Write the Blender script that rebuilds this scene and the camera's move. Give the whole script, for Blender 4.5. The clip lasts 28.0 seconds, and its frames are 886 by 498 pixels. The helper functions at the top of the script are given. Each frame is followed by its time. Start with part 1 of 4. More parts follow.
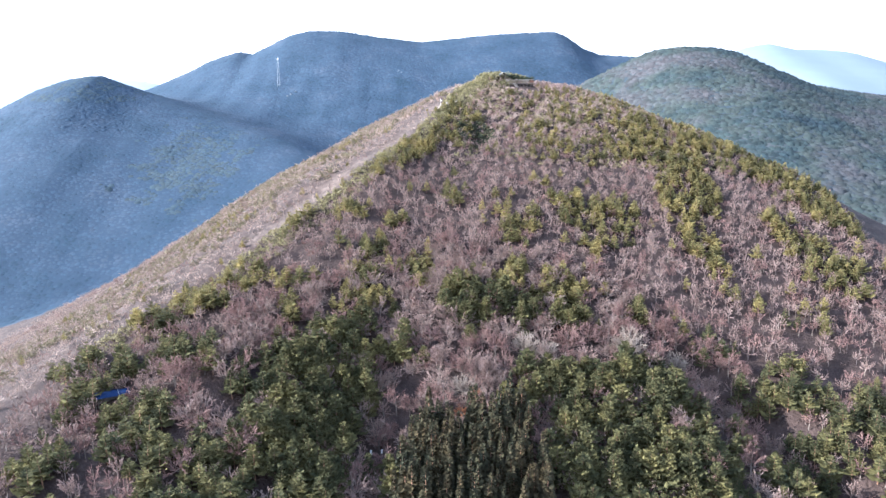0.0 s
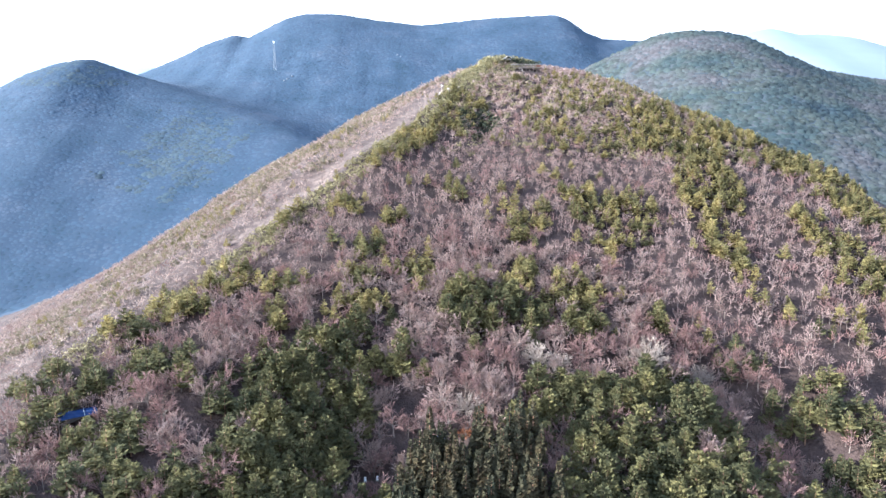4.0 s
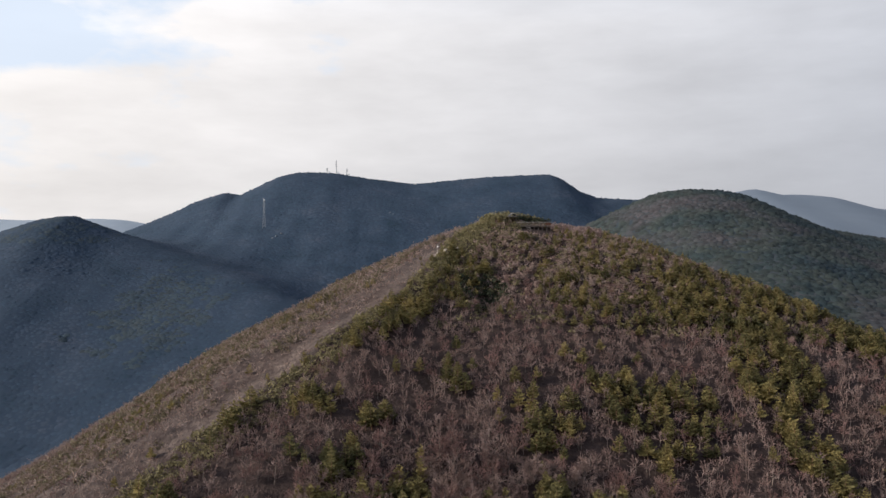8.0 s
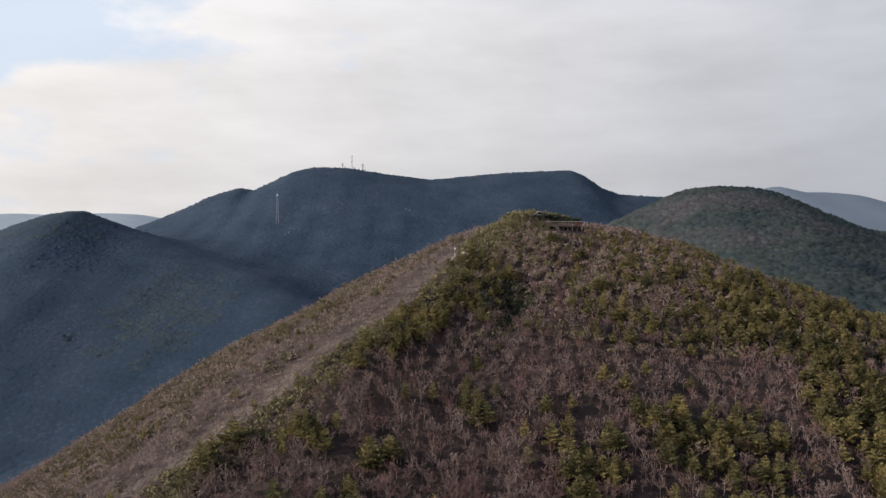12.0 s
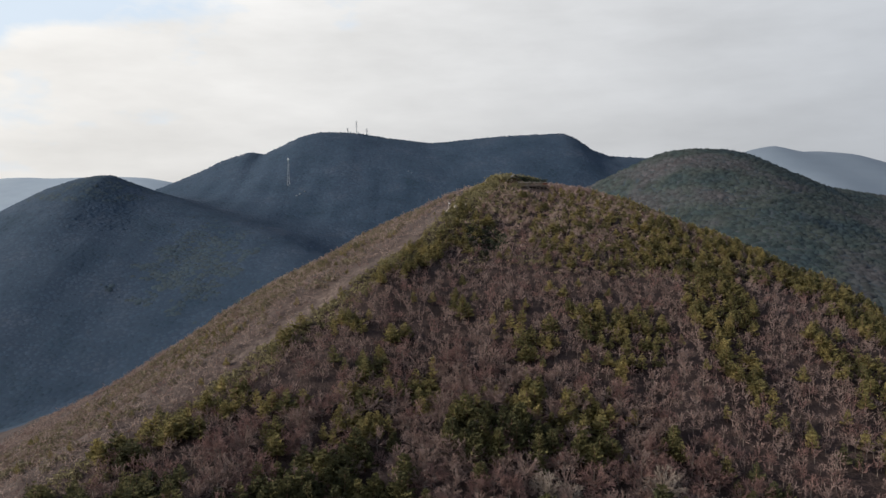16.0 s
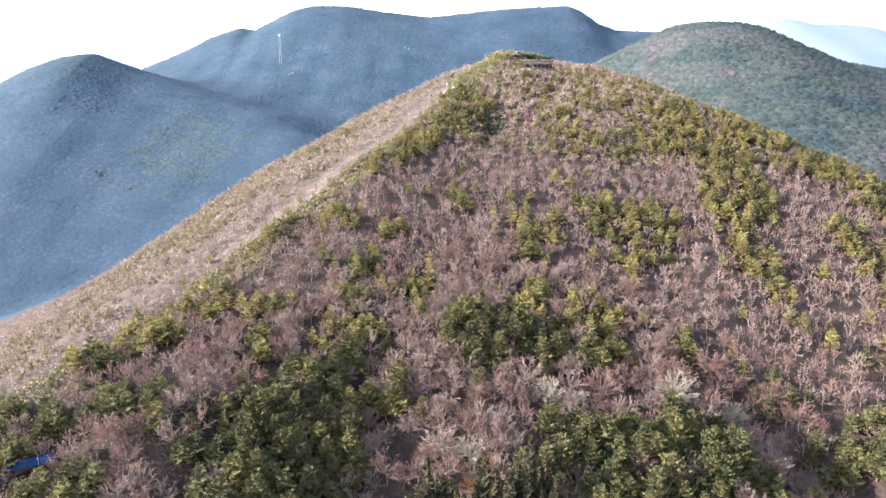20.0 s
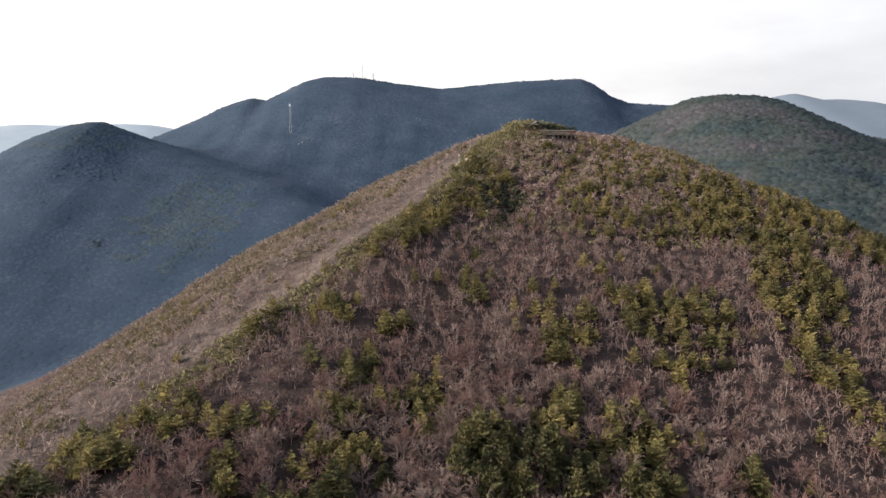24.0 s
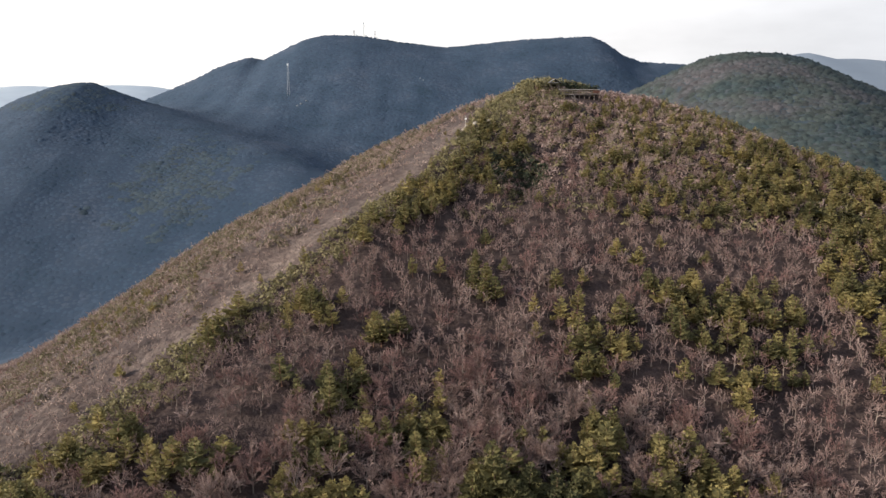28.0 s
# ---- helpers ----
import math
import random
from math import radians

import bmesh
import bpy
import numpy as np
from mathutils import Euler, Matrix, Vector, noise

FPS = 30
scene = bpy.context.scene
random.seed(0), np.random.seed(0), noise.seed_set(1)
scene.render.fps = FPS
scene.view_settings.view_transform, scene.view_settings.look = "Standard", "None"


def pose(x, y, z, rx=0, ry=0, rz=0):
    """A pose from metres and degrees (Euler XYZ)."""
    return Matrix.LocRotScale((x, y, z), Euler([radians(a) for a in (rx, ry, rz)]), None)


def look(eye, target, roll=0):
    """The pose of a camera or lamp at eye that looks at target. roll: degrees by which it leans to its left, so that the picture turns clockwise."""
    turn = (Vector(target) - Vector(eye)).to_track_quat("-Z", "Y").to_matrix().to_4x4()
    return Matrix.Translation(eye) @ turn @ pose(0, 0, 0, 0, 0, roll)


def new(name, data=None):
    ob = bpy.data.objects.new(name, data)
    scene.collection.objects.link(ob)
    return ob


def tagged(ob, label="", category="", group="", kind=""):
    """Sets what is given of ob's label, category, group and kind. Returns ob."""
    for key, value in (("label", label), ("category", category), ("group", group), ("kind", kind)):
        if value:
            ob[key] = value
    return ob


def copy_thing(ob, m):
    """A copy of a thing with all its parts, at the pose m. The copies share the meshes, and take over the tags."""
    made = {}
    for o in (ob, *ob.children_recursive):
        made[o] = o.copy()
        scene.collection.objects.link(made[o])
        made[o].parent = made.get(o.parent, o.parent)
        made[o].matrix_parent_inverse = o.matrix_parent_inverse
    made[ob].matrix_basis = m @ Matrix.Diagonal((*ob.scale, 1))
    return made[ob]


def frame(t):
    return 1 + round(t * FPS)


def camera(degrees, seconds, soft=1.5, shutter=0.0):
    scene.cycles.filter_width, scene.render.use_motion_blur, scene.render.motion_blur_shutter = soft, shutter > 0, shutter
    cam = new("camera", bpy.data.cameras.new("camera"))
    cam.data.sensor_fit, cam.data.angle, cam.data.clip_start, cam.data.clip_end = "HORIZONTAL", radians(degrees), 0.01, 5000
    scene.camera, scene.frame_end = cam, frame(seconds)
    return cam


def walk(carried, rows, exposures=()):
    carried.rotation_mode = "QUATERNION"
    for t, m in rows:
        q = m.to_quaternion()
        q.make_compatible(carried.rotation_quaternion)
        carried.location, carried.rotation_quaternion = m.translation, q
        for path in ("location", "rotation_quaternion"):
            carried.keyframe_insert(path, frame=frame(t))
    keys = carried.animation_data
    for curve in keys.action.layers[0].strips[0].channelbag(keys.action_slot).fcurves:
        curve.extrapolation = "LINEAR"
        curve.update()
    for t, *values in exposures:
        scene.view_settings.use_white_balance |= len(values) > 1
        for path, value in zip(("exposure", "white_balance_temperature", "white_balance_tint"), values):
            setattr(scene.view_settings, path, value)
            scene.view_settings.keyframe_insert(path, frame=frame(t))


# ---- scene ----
# ---- camera ----
cam = camera(60.0, 28.0, soft=1.5)
PATH = [
    (0.0, (-7.50, 52.62, 303.25, 78.56, 0.31, -1.72)),
    (0.5, (-7.51, 54.57, 303.26, 78.50, 0.31, -1.73)),
    (1.0, (-7.52, 56.56, 303.28, 78.44, 0.30, -1.73)),
    (1.5, (-7.53, 58.68, 303.30, 78.37, 0.30, -1.74)),
    (2.0, (-7.54, 60.94, 303.32, 78.33, 0.27, -1.70)),
    (2.5, (-7.57, 63.33, 303.35, 78.27, 0.27, -1.74)),
    (3.0, (-7.60, 65.89, 303.38, 78.19, 0.25, -1.76)),
    (3.5, (-7.64, 68.70, 303.41, 78.13, 0.23, -1.81)),
    (5.5, (-7.80, 81.90, 303.61, 74.48, 0.04, -1.55)),
    (6.0, (-7.77, 87.39, 303.69, 76.61, -0.01, -1.64)),
    (6.5, (-7.68, 95.17, 303.82, 79.65, -0.04, -1.77)),
    (7.0, (-7.55, 104.64, 303.97, 82.77, 0.01, -2.03)),
    (7.5, (-7.42, 114.09, 304.11, 86.09, 0.04, -2.12)),
    (8.0, (-7.29, 121.34, 304.23, 88.99, 0.04, -2.33)),
    (8.5, (-7.15, 126.61, 304.34, 89.06, 0.07, -2.46)),
    (9.0, (-7.01, 130.95, 304.49, 89.03, 0.06, -2.52)),
    (9.5, (-6.85, 135.59, 304.70, 88.92, 0.10, -2.58)),
    (10.0, (-6.68, 141.14, 304.96, 88.81, -0.11, -2.20)),
    (10.5, (-6.51, 146.54, 305.24, 88.90, -0.16, -1.58)),
    (11.0, (-6.36, 149.72, 305.45, 88.69, -0.29, -1.21)),
    (11.5, (-6.32, 150.89, 305.56, 88.70, -0.29, -1.09)),
    (12.0, (-6.38, 149.50, 305.55, 88.70, -0.27, -1.03)),
    (12.5, (-6.50, 144.46, 305.45, 88.81, -0.08, -1.72)),
    (14.5, (-6.86, 105.47, 304.75, 89.43, 0.13, -1.60)),
    (15.0, (-6.75, 95.08, 304.64, 89.60, 0.13, -1.39)),
    (15.5, (-6.47, 84.77, 304.60, 89.42, 0.08, -1.12)),
    (16.0, (-6.10, 75.56, 304.63, 85.82, 0.10, -0.96)),
    (16.5, (-5.71, 68.30, 304.71, 83.00, 0.15, -0.85)),
    (17.0, (-5.39, 63.39, 304.82, 81.60, 0.19, -0.76)),
    (17.5, (-5.16, 62.96, 304.96, 79.88, 0.28, -0.79)),
    (18.0, (-5.03, 66.88, 305.11, 77.40, 0.33, -0.78)),
    (18.5, (-4.98, 73.01, 305.25, 76.82, 0.36, -0.82)),
    (19.0, (-4.97, 79.46, 305.37, 76.85, 0.40, -0.88)),
    (19.5, (-4.99, 85.51, 305.44, 76.81, 0.39, -0.95)),
    (20.0, (-5.02, 91.74, 305.51, 76.86, 0.41, -1.00)),
    (20.5, (-5.05, 97.90, 305.55, 76.92, 0.46, -1.06)),
    (21.0, (-5.06, 103.64, 305.57, 76.96, 0.47, -1.14)),
    (21.5, (-5.05, 108.74, 305.56, 77.00, 0.37, -1.04)),
    (22.0, (-5.03, 113.00, 305.51, 77.32, 0.34, -0.90)),
    (22.5, (-4.98, 114.62, 305.41, 79.49, 0.12, -0.82)),
    (24.5, (-4.80, 126.28, 305.10, 82.10, -0.08, -0.06)),
    (25.0, (-4.75, 130.79, 305.07, 82.22, -0.10, -0.03)),
    (25.5, (-4.71, 136.14, 305.06, 82.30, -0.11, 0.03)),
    (26.0, (-4.68, 141.52, 305.07, 82.33, -0.09, 0.11)),
    (26.5, (-4.64, 146.44, 305.08, 82.32, -0.08, 0.15)),
    (27.0, (-4.62, 150.54, 305.10, 82.31, -0.07, 0.17)),
    (27.5, (-4.61, 153.51, 305.11, 82.34, -0.07, 0.26)),
    (28.0, (-4.59, 155.20, 305.13, 79.18, 0.01, 0.16)),
]
EXPOSURE = [(0, 2.2, 5020, 7), (3.5, 2.25, 5020, 7), (5.5, 2.95, 5080, 3), (6.1, 2.8, 5130, 4), (6.7, 2.05, 5350, 6), (7.0, 1.45, 5450, 7), (7.5, 0.65, 5750, 9), (8, 0.1, 5850, 10), (9.5, 0.0, 5850, 10), (10.5, 0.0, 5850, 10), (12.5, 0.0, 5850, 10), (14.5, -0.1, 5900, 9),
            (15.5, -0.1, 5900, 8), (16.0, 0.05, 5850, 7), (16.5, 0.5, 5850, 7), (17.0, 0.9, 5850, 7), (17.5, 1.15, 5800, 7), (18.0, 1.65, 5620, 6), (18.5, 2.05, 5600, 5), (19.0, 2.32, 5600, 5), (21.0, 2.28, 5620, 5), (22, 2.2, 5640, 5), (22.5, 1.5, 6100, 10), (24.5, 0.75, 6020, 9), (28, 0.75, 6020, 9)]
walk(cam, [(t, pose(*p)) for t, p in PATH], EXPOSURE)

# ---- sky and sun ----
SUN_AZ, SUN_EL = -101.0, 21.0  # degrees: to the left of straight ahead (+y), above the horizon
world = bpy.data.worlds.new("sky")
scene.world = world
world.use_nodes = True
wn, wl = world.node_tree.nodes, world.node_tree.links
wn.clear()
w_sky = wn.new("ShaderNodeTexSky")
w_sky.sky_type, w_sky.sun_disc = "NISHITA", False
w_sky.sun_elevation, w_sky.sun_rotation = radians(SUN_EL), radians(SUN_AZ)
w_sky.air_density, w_sky.dust_density, w_sky.altitude = 1.2, 3.0, 300
w_co = wn.new("ShaderNodeTexCoord")
w_map = wn.new("ShaderNodeMapping")
w_map.inputs["Scale"].default_value = (1.0, 1.0, 2.3)
w_map.inputs["Location"].default_value = (3.4, 1.2, 0.4)
w_noise = wn.new("ShaderNodeTexNoise")
w_noise.inputs["Scale"].default_value, w_noise.inputs["Detail"].default_value = 5.2, 8.0
w_noise.inputs["Roughness"].default_value = 0.53
w_ramp = wn.new("ShaderNodeValToRGB")
w_ramp.color_ramp.elements[0].position, w_ramp.color_ramp.elements[1].position = 0.38, 0.50
w_cover = wn.new("ShaderNodeMapRange")
w_cover.inputs["To Min"].default_value, w_cover.inputs["To Max"].default_value = 0.2, 1.0
w_split = wn.new("ShaderNodeSeparateXYZ")
w_side = wn.new("ShaderNodeMapRange")
w_side.inputs["From Min"].default_value, w_side.inputs["From Max"].default_value = -0.5, 0.6
w_tone = wn.new("ShaderNodeMix")
w_tone.data_type = "RGBA"
w_tone.inputs[6].default_value, w_tone.inputs[7].default_value = (10.0, 9.0, 7.9, 1), (5.35, 5.2, 5.15, 1)
w_thin = wn.new("ShaderNodeMix")  # high thin cloud lets the blue through
w_thin.data_type = "RGBA"
w_thin.inputs[0].default_value, w_thin.inputs[7].default_value = 0.8, (8.0, 8.6, 9.3, 1)
w_cloud = wn.new("ShaderNodeMix")
w_cloud.data_type = "RGBA"
w_bg, w_out = wn.new("ShaderNodeBackground"), wn.new("ShaderNodeOutputWorld")
w_bg.inputs["Strength"].default_value = 0.1
wl.new(w_co.outputs["Generated"], w_map.inputs["Vector"])
wl.new(w_map.outputs["Vector"], w_noise.inputs["Vector"])
# clearer towards the upper left, closed cloud to the right
w_lean = wn.new("ShaderNodeVectorMath")
w_lean.operation, w_lean.inputs[1].default_value = "DOT_PRODUCT", (0.7, 0.0, -1.05)
w_sum = wn.new("ShaderNodeMath")
w_sum2 = wn.new("ShaderNodeMath")
w_sum2.inputs[1].default_value = 0.43
wl.new(w_co.outputs["Generated"], w_lean.inputs[0])
wl.new(w_noise.outputs["Fac"], w_sum.inputs[0])
wl.new(w_lean.outputs["Value"], w_sum.inputs[1])
wl.new(w_sum.outputs[0], w_sum2.inputs[0])
wl.new(w_sum2.outputs[0], w_ramp.inputs["Fac"])
wl.new(w_ramp.outputs["Color"], w_cover.inputs["Value"])
wl.new(w_co.outputs["Generated"], w_split.inputs["Vector"])
wl.new(w_split.outputs["X"], w_side.inputs["Value"])
wl.new(w_side.outputs["Result"], w_tone.inputs[0])
w_high = wn.new("ShaderNodeMapRange")  # the cloud thins out to clear blue overhead
w_high.inputs["From Min"].default_value, w_high.inputs["From Max"].default_value = 0.26, 0.62
w_high.inputs["To Min"].default_value, w_high.inputs["To Max"].default_value = 1.0, 0.12
w_veil, w_haze = wn.new("ShaderNodeMath"), wn.new("ShaderNodeMath")
w_veil.operation = w_haze.operation = "MULTIPLY"
w_haze.inputs[1].default_value = 0.8
wl.new(w_split.outputs["Z"], w_high.inputs["Value"])
wl.new(w_high.outputs["Result"], w_veil.inputs[0])
wl.new(w_cover.outputs["Result"], w_veil.inputs[1])
wl.new(w_high.outputs["Result"], w_haze.inputs[0])
wl.new(w_haze.outputs[0], w_thin.inputs[0])
wl.new(w_veil.outputs[0], w_cloud.inputs[0])
wl.new(w_sky.outputs["Color"], w_thin.inputs[6])
wl.new(w_thin.outputs[2], w_cloud.inputs[6])
# soft darker and lighter folds in the cloud sheet
w_fold = wn.new("ShaderNodeTexNoise")
w_fold.inputs["Scale"].default_value, w_fold.inputs["Detail"].default_value, w_fold.inputs["Roughness"].default_value = 4.5, 6.0, 0.55
w_fmap = wn.new("ShaderNodeMapping")
w_fmap.inputs["Scale"].default_value, w_fmap.inputs["Location"].default_value = (1.0, 1.0, 3.6), (1.7, 0.3, 2.2)
w_fspan = wn.new("ShaderNodeMapRange")
w_fspan.inputs["From Min"].default_value, w_fspan.inputs["From Max"].default_value = 0.3, 0.7
w_fspan.inputs["To Min"].default_value, w_fspan.inputs["To Max"].default_value = 0.88, 1.07
w_fmul = wn.new("ShaderNodeVectorMath")
w_fmul.operation = "MULTIPLY"
wl.new(w_co.outputs["Generated"], w_fmap.inputs["Vector"])
wl.new(w_fmap.outputs["Vector"], w_fold.inputs["Vector"])
wl.new(w_fold.outputs["Fac"], w_fspan.inputs["Value"])
wl.new(w_tone.outputs[2], w_fmul.inputs[0])
w_lift = wn.new("ShaderNodeMapRange")  # duller towards the horizon
w_lift.inputs["From Min"].default_value, w_lift.inputs["From Max"].default_value = 0.0, 0.28
w_lift.inputs["To Min"].default_value, w_lift.inputs["To Max"].default_value = 0.86, 1.12
w_both = wn.new("ShaderNodeMath")
w_both.operation = "MULTIPLY"
wl.new(w_split.outputs["Z"], w_lift.inputs["Value"])
wl.new(w_lift.outputs["Result"], w_both.inputs[0])
wl.new(w_fspan.outputs["Result"], w_both.inputs[1])
wl.new(w_both.outputs[0], w_fmul.inputs[1])
wl.new(w_fmul.outputs["Vector"], w_cloud.inputs[7])
wl.new(w_cloud.outputs[2], w_bg.inputs["Color"])
wl.new(w_bg.outputs["Background"], w_out.inputs["Surface"])

sun = new("sun", bpy.data.lights.new("sun", "SUN"))
sun.data.energy, sun.data.angle, sun.data.color = 4.6, radians(0.6), (1.0, 0.86, 0.69)
sun.matrix_world = look((0, 0, 900), (math.sin(radians(-SUN_AZ)) * 10 * math.cos(radians(SUN_EL)), -math.cos(radians(SUN_AZ)) * 10 * math.cos(radians(SUN_EL)), 900 - 10 * math.sin(radians(SUN_EL))))

# ---- materials ----
def material(name, colours, size, rough=0.9, fine=0.0, island=0.0, own=0.0, bump=0.0, bump_size=0.5, metal=0.0, through_light=0.0):
    """A surface whose colour wanders between `colours` over `size` metres, with finer mottling and a piece-by-piece change of tone."""
    m = bpy.data.materials.new(name)
    m.use_nodes = True
    n, l = m.node_tree.nodes, m.node_tree.links
    b = n["Principled BSDF"]
    b.inputs["Roughness"].default_value, b.inputs["Metallic"].default_value = rough, metal
    b.inputs["Specular IOR Level"].default_value = 0.25 if rough > 0.6 else 0.5
    geo = n.new("ShaderNodeNewGeometry")
    tex = n.new("ShaderNodeTexNoise")
    tex.inputs["Scale"].default_value, tex.inputs["Detail"].default_value, tex.inputs["Roughness"].default_value = 1.0 / size, 3.0, 0.6
    l.new(geo.outputs["Position"], tex.inputs["Vector"])
    ramp = n.new("ShaderNodeValToRGB")
    while len(ramp.color_ramp.elements) < len(colours):
        ramp.color_ramp.elements.new(0.5)
    for i, (e, c) in enumerate(zip(ramp.color_ramp.elements, colours)):
        e.position, e.color = 0.30 + 0.40 * i / max(1, len(colours) - 1), (*c, 1)
    l.new(tex.outputs["Fac"], ramp.inputs["Fac"])
    colour = ramp.outputs["Color"]
    for amount, source in ((fine, None), (island, geo.outputs["Random Per Island"]), (own, "own")):
        if not amount:
            continue
        if source is None:
            t2 = n.new("ShaderNodeTexNoise")
            t2.inputs["Scale"].default_value, t2.inputs["Detail"].default_value = 9.0 / size, 4.0
            l.new(geo.outputs["Position"], t2.inputs["Vector"])
            source = t2.outputs["Fac"]
        elif source == "own":
            source = n.new("ShaderNodeObjectInfo").outputs["Random"]
        span = n.new("ShaderNodeMapRange")
        span.inputs["To Min"].default_value, span.inputs["To Max"].default_value = 1 - amount, 1 + amount
        l.new(source, span.inputs["Value"])
        mul = n.new("ShaderNodeVectorMath")
        mul.operation = "MULTIPLY"
        l.new(colour, mul.inputs[0])
        l.new(span.outputs["Result"], mul.inputs[1])
        colour = mul.outputs["Vector"]
    l.new(colour, b.inputs["Base Color"])
    if bump:
        t3 = n.new("ShaderNodeTexNoise")
        t3.inputs["Scale"].default_value, t3.inputs["Detail"].default_value = 1.0 / bump_size, 5.0
        l.new(geo.outputs["Position"], t3.inputs["Vector"])
        bp = n.new("ShaderNodeBump")
        bp.inputs["Strength"].default_value, bp.inputs["Distance"].default_value = bump, bump_size
        l.new(t3.outputs["Fac"], bp.inputs["Height"])
        l.new(bp.outputs["Normal"], b.inputs["Normal"])
    if through_light:
        tr = n.new("ShaderNodeBsdfTranslucent")
        mix = n.new("ShaderNodeMixShader")
        mix.inputs["Fac"].default_value = through_light
        l.new(colour, tr.inputs["Color"])
        l.new(b.outputs["BSDF"], mix.inputs[1])
        l.new(tr.outputs["BSDF"], mix.inputs[2])
        l.new(mix.outputs["Shader"], n["Material Output"].inputs["Surface"])
    return m


M_FLOOR = material("leaf_litter", [(0.030, 0.020, 0.018), (0.050, 0.033, 0.029), (0.078, 0.053, 0.046)], 7, fine=0.35, bump=0.7, bump_size=0.8)
# the haze over the far slopes is put into these blue base colours
M_MOUNTAIN = material("haze_blue_forest_ground", [(0.023, 0.042, 0.072), (0.032, 0.051, 0.082)], 60, fine=0.15)
M_LEFTSLOPE = material("haze_blue_slope_ground", [(0.023, 0.041, 0.069), (0.031, 0.049, 0.078)], 45, fine=0.15)
M_RIGHTHILL = material("hazed_hill_ground", [(0.032, 0.046, 0.058), (0.060, 0.062, 0.064)], 50, fine=0.25)
# haze over the farthest ranges: pale blue base colour plus a faint emission
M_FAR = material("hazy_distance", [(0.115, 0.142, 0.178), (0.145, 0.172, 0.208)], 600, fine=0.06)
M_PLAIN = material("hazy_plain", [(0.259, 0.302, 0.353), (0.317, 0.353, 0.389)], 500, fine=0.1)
M_TWIG = material("bare_twigs", [(0.170, 0.112, 0.097), (0.238, 0.166, 0.146), (0.312, 0.236, 0.211)], 3.4, fine=0.2, island=0.34, through_light=0.12)
M_RUSSET = material("russet_twigs", [(0.145, 0.084, 0.075), (0.205, 0.124, 0.110), (0.265, 0.172, 0.154)], 4, island=0.35, through_light=0.12)
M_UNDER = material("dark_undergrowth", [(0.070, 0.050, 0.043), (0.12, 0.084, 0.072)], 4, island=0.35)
M_PALE = material("pale_twigs", [(0.262, 0.206, 0.168), (0.337, 0.281, 0.237)], 6, island=0.2)
M_COPPER = material("dry_coppery_leaves", [(0.20, 0.082, 0.036), (0.30, 0.13, 0.06)], 2, island=0.35, through_light=0.15)
M_BARK = material("grey_bark", [(0.12, 0.096, 0.082), (0.20, 0.166, 0.144)], 1.2, fine=0.3)
M_PBARK = material("pine_bark", [(0.13, 0.075, 0.05), (0.22, 0.13, 0.085)], 0.8, fine=0.3)
# one pine in two tones: lit upper slope, shade at the foot painted darker
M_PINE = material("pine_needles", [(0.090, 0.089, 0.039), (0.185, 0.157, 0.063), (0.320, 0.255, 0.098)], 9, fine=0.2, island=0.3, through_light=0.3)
M_SHADEPINE = material("shade_dark_pine_needles", [(0.042, 0.045, 0.022), (0.088, 0.082, 0.035), (0.168, 0.144, 0.055)], 7, fine=0.2, island=0.35, through_light=0.2)
M_THICKET = material("olive_thicket", [(0.128, 0.113, 0.054), (0.188, 0.162, 0.082), (0.250, 0.212, 0.115)], 6, fine=0.2, island=0.14, through_light=0.22)
M_OLIVE = material("olive_bush", [(0.094, 0.080, 0.046), (0.145, 0.122, 0.072), (0.21, 0.172, 0.112)], 7, fine=0.2, island=0.14, through_light=0.2)
# near-black needles hold the hollow's shade in their colour; the hedge shares them
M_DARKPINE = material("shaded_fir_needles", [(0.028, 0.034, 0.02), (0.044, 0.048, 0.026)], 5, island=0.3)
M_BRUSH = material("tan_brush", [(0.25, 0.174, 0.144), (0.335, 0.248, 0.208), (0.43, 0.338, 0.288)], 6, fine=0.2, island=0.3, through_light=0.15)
M_CEDAR = material("cedar_needles", [(0.024, 0.027, 0.015), (0.042, 0.037, 0.019), (0.066, 0.047, 0.022)], 6, fine=0.2, island=0.35, through_light=0.1)
# far pines carry the distance haze as blue in their needle colour
M_FARPINE = material("hazed_far_pines", [(0.027, 0.044, 0.060), (0.036, 0.051, 0.063), (0.046, 0.057, 0.062)], 14, fine=0.2, island=0.2)
# haze and shade of the far slope are put into the crag colour
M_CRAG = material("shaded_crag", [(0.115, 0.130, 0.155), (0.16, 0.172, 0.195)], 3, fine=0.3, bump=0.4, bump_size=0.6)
M_PINK = material("pinkish_brush", [(0.20, 0.137, 0.118), (0.27, 0.190, 0.165), (0.35, 0.262, 0.230)], 5, fine=0.2, island=0.25, through_light=0.15)
# distance haze tints both far canopies blue in their base colour
M_HAZEWOOD = material("far_woods", [(0.020, 0.038, 0.060), (0.028, 0.047, 0.075), (0.037, 0.056, 0.087), (0.049, 0.064, 0.093)], 46, fine=0.2, island=0.13, through_light=0.06)
M_RIGHTWOOD = material("hazed_hill_woods", [(0.022, 0.034, 0.042), (0.029, 0.042, 0.044), (0.042, 0.051, 0.047), (0.055, 0.056, 0.059), (0.068, 0.063, 0.067)], 60, fine=0.35, island=0.3, through_light=0.1)


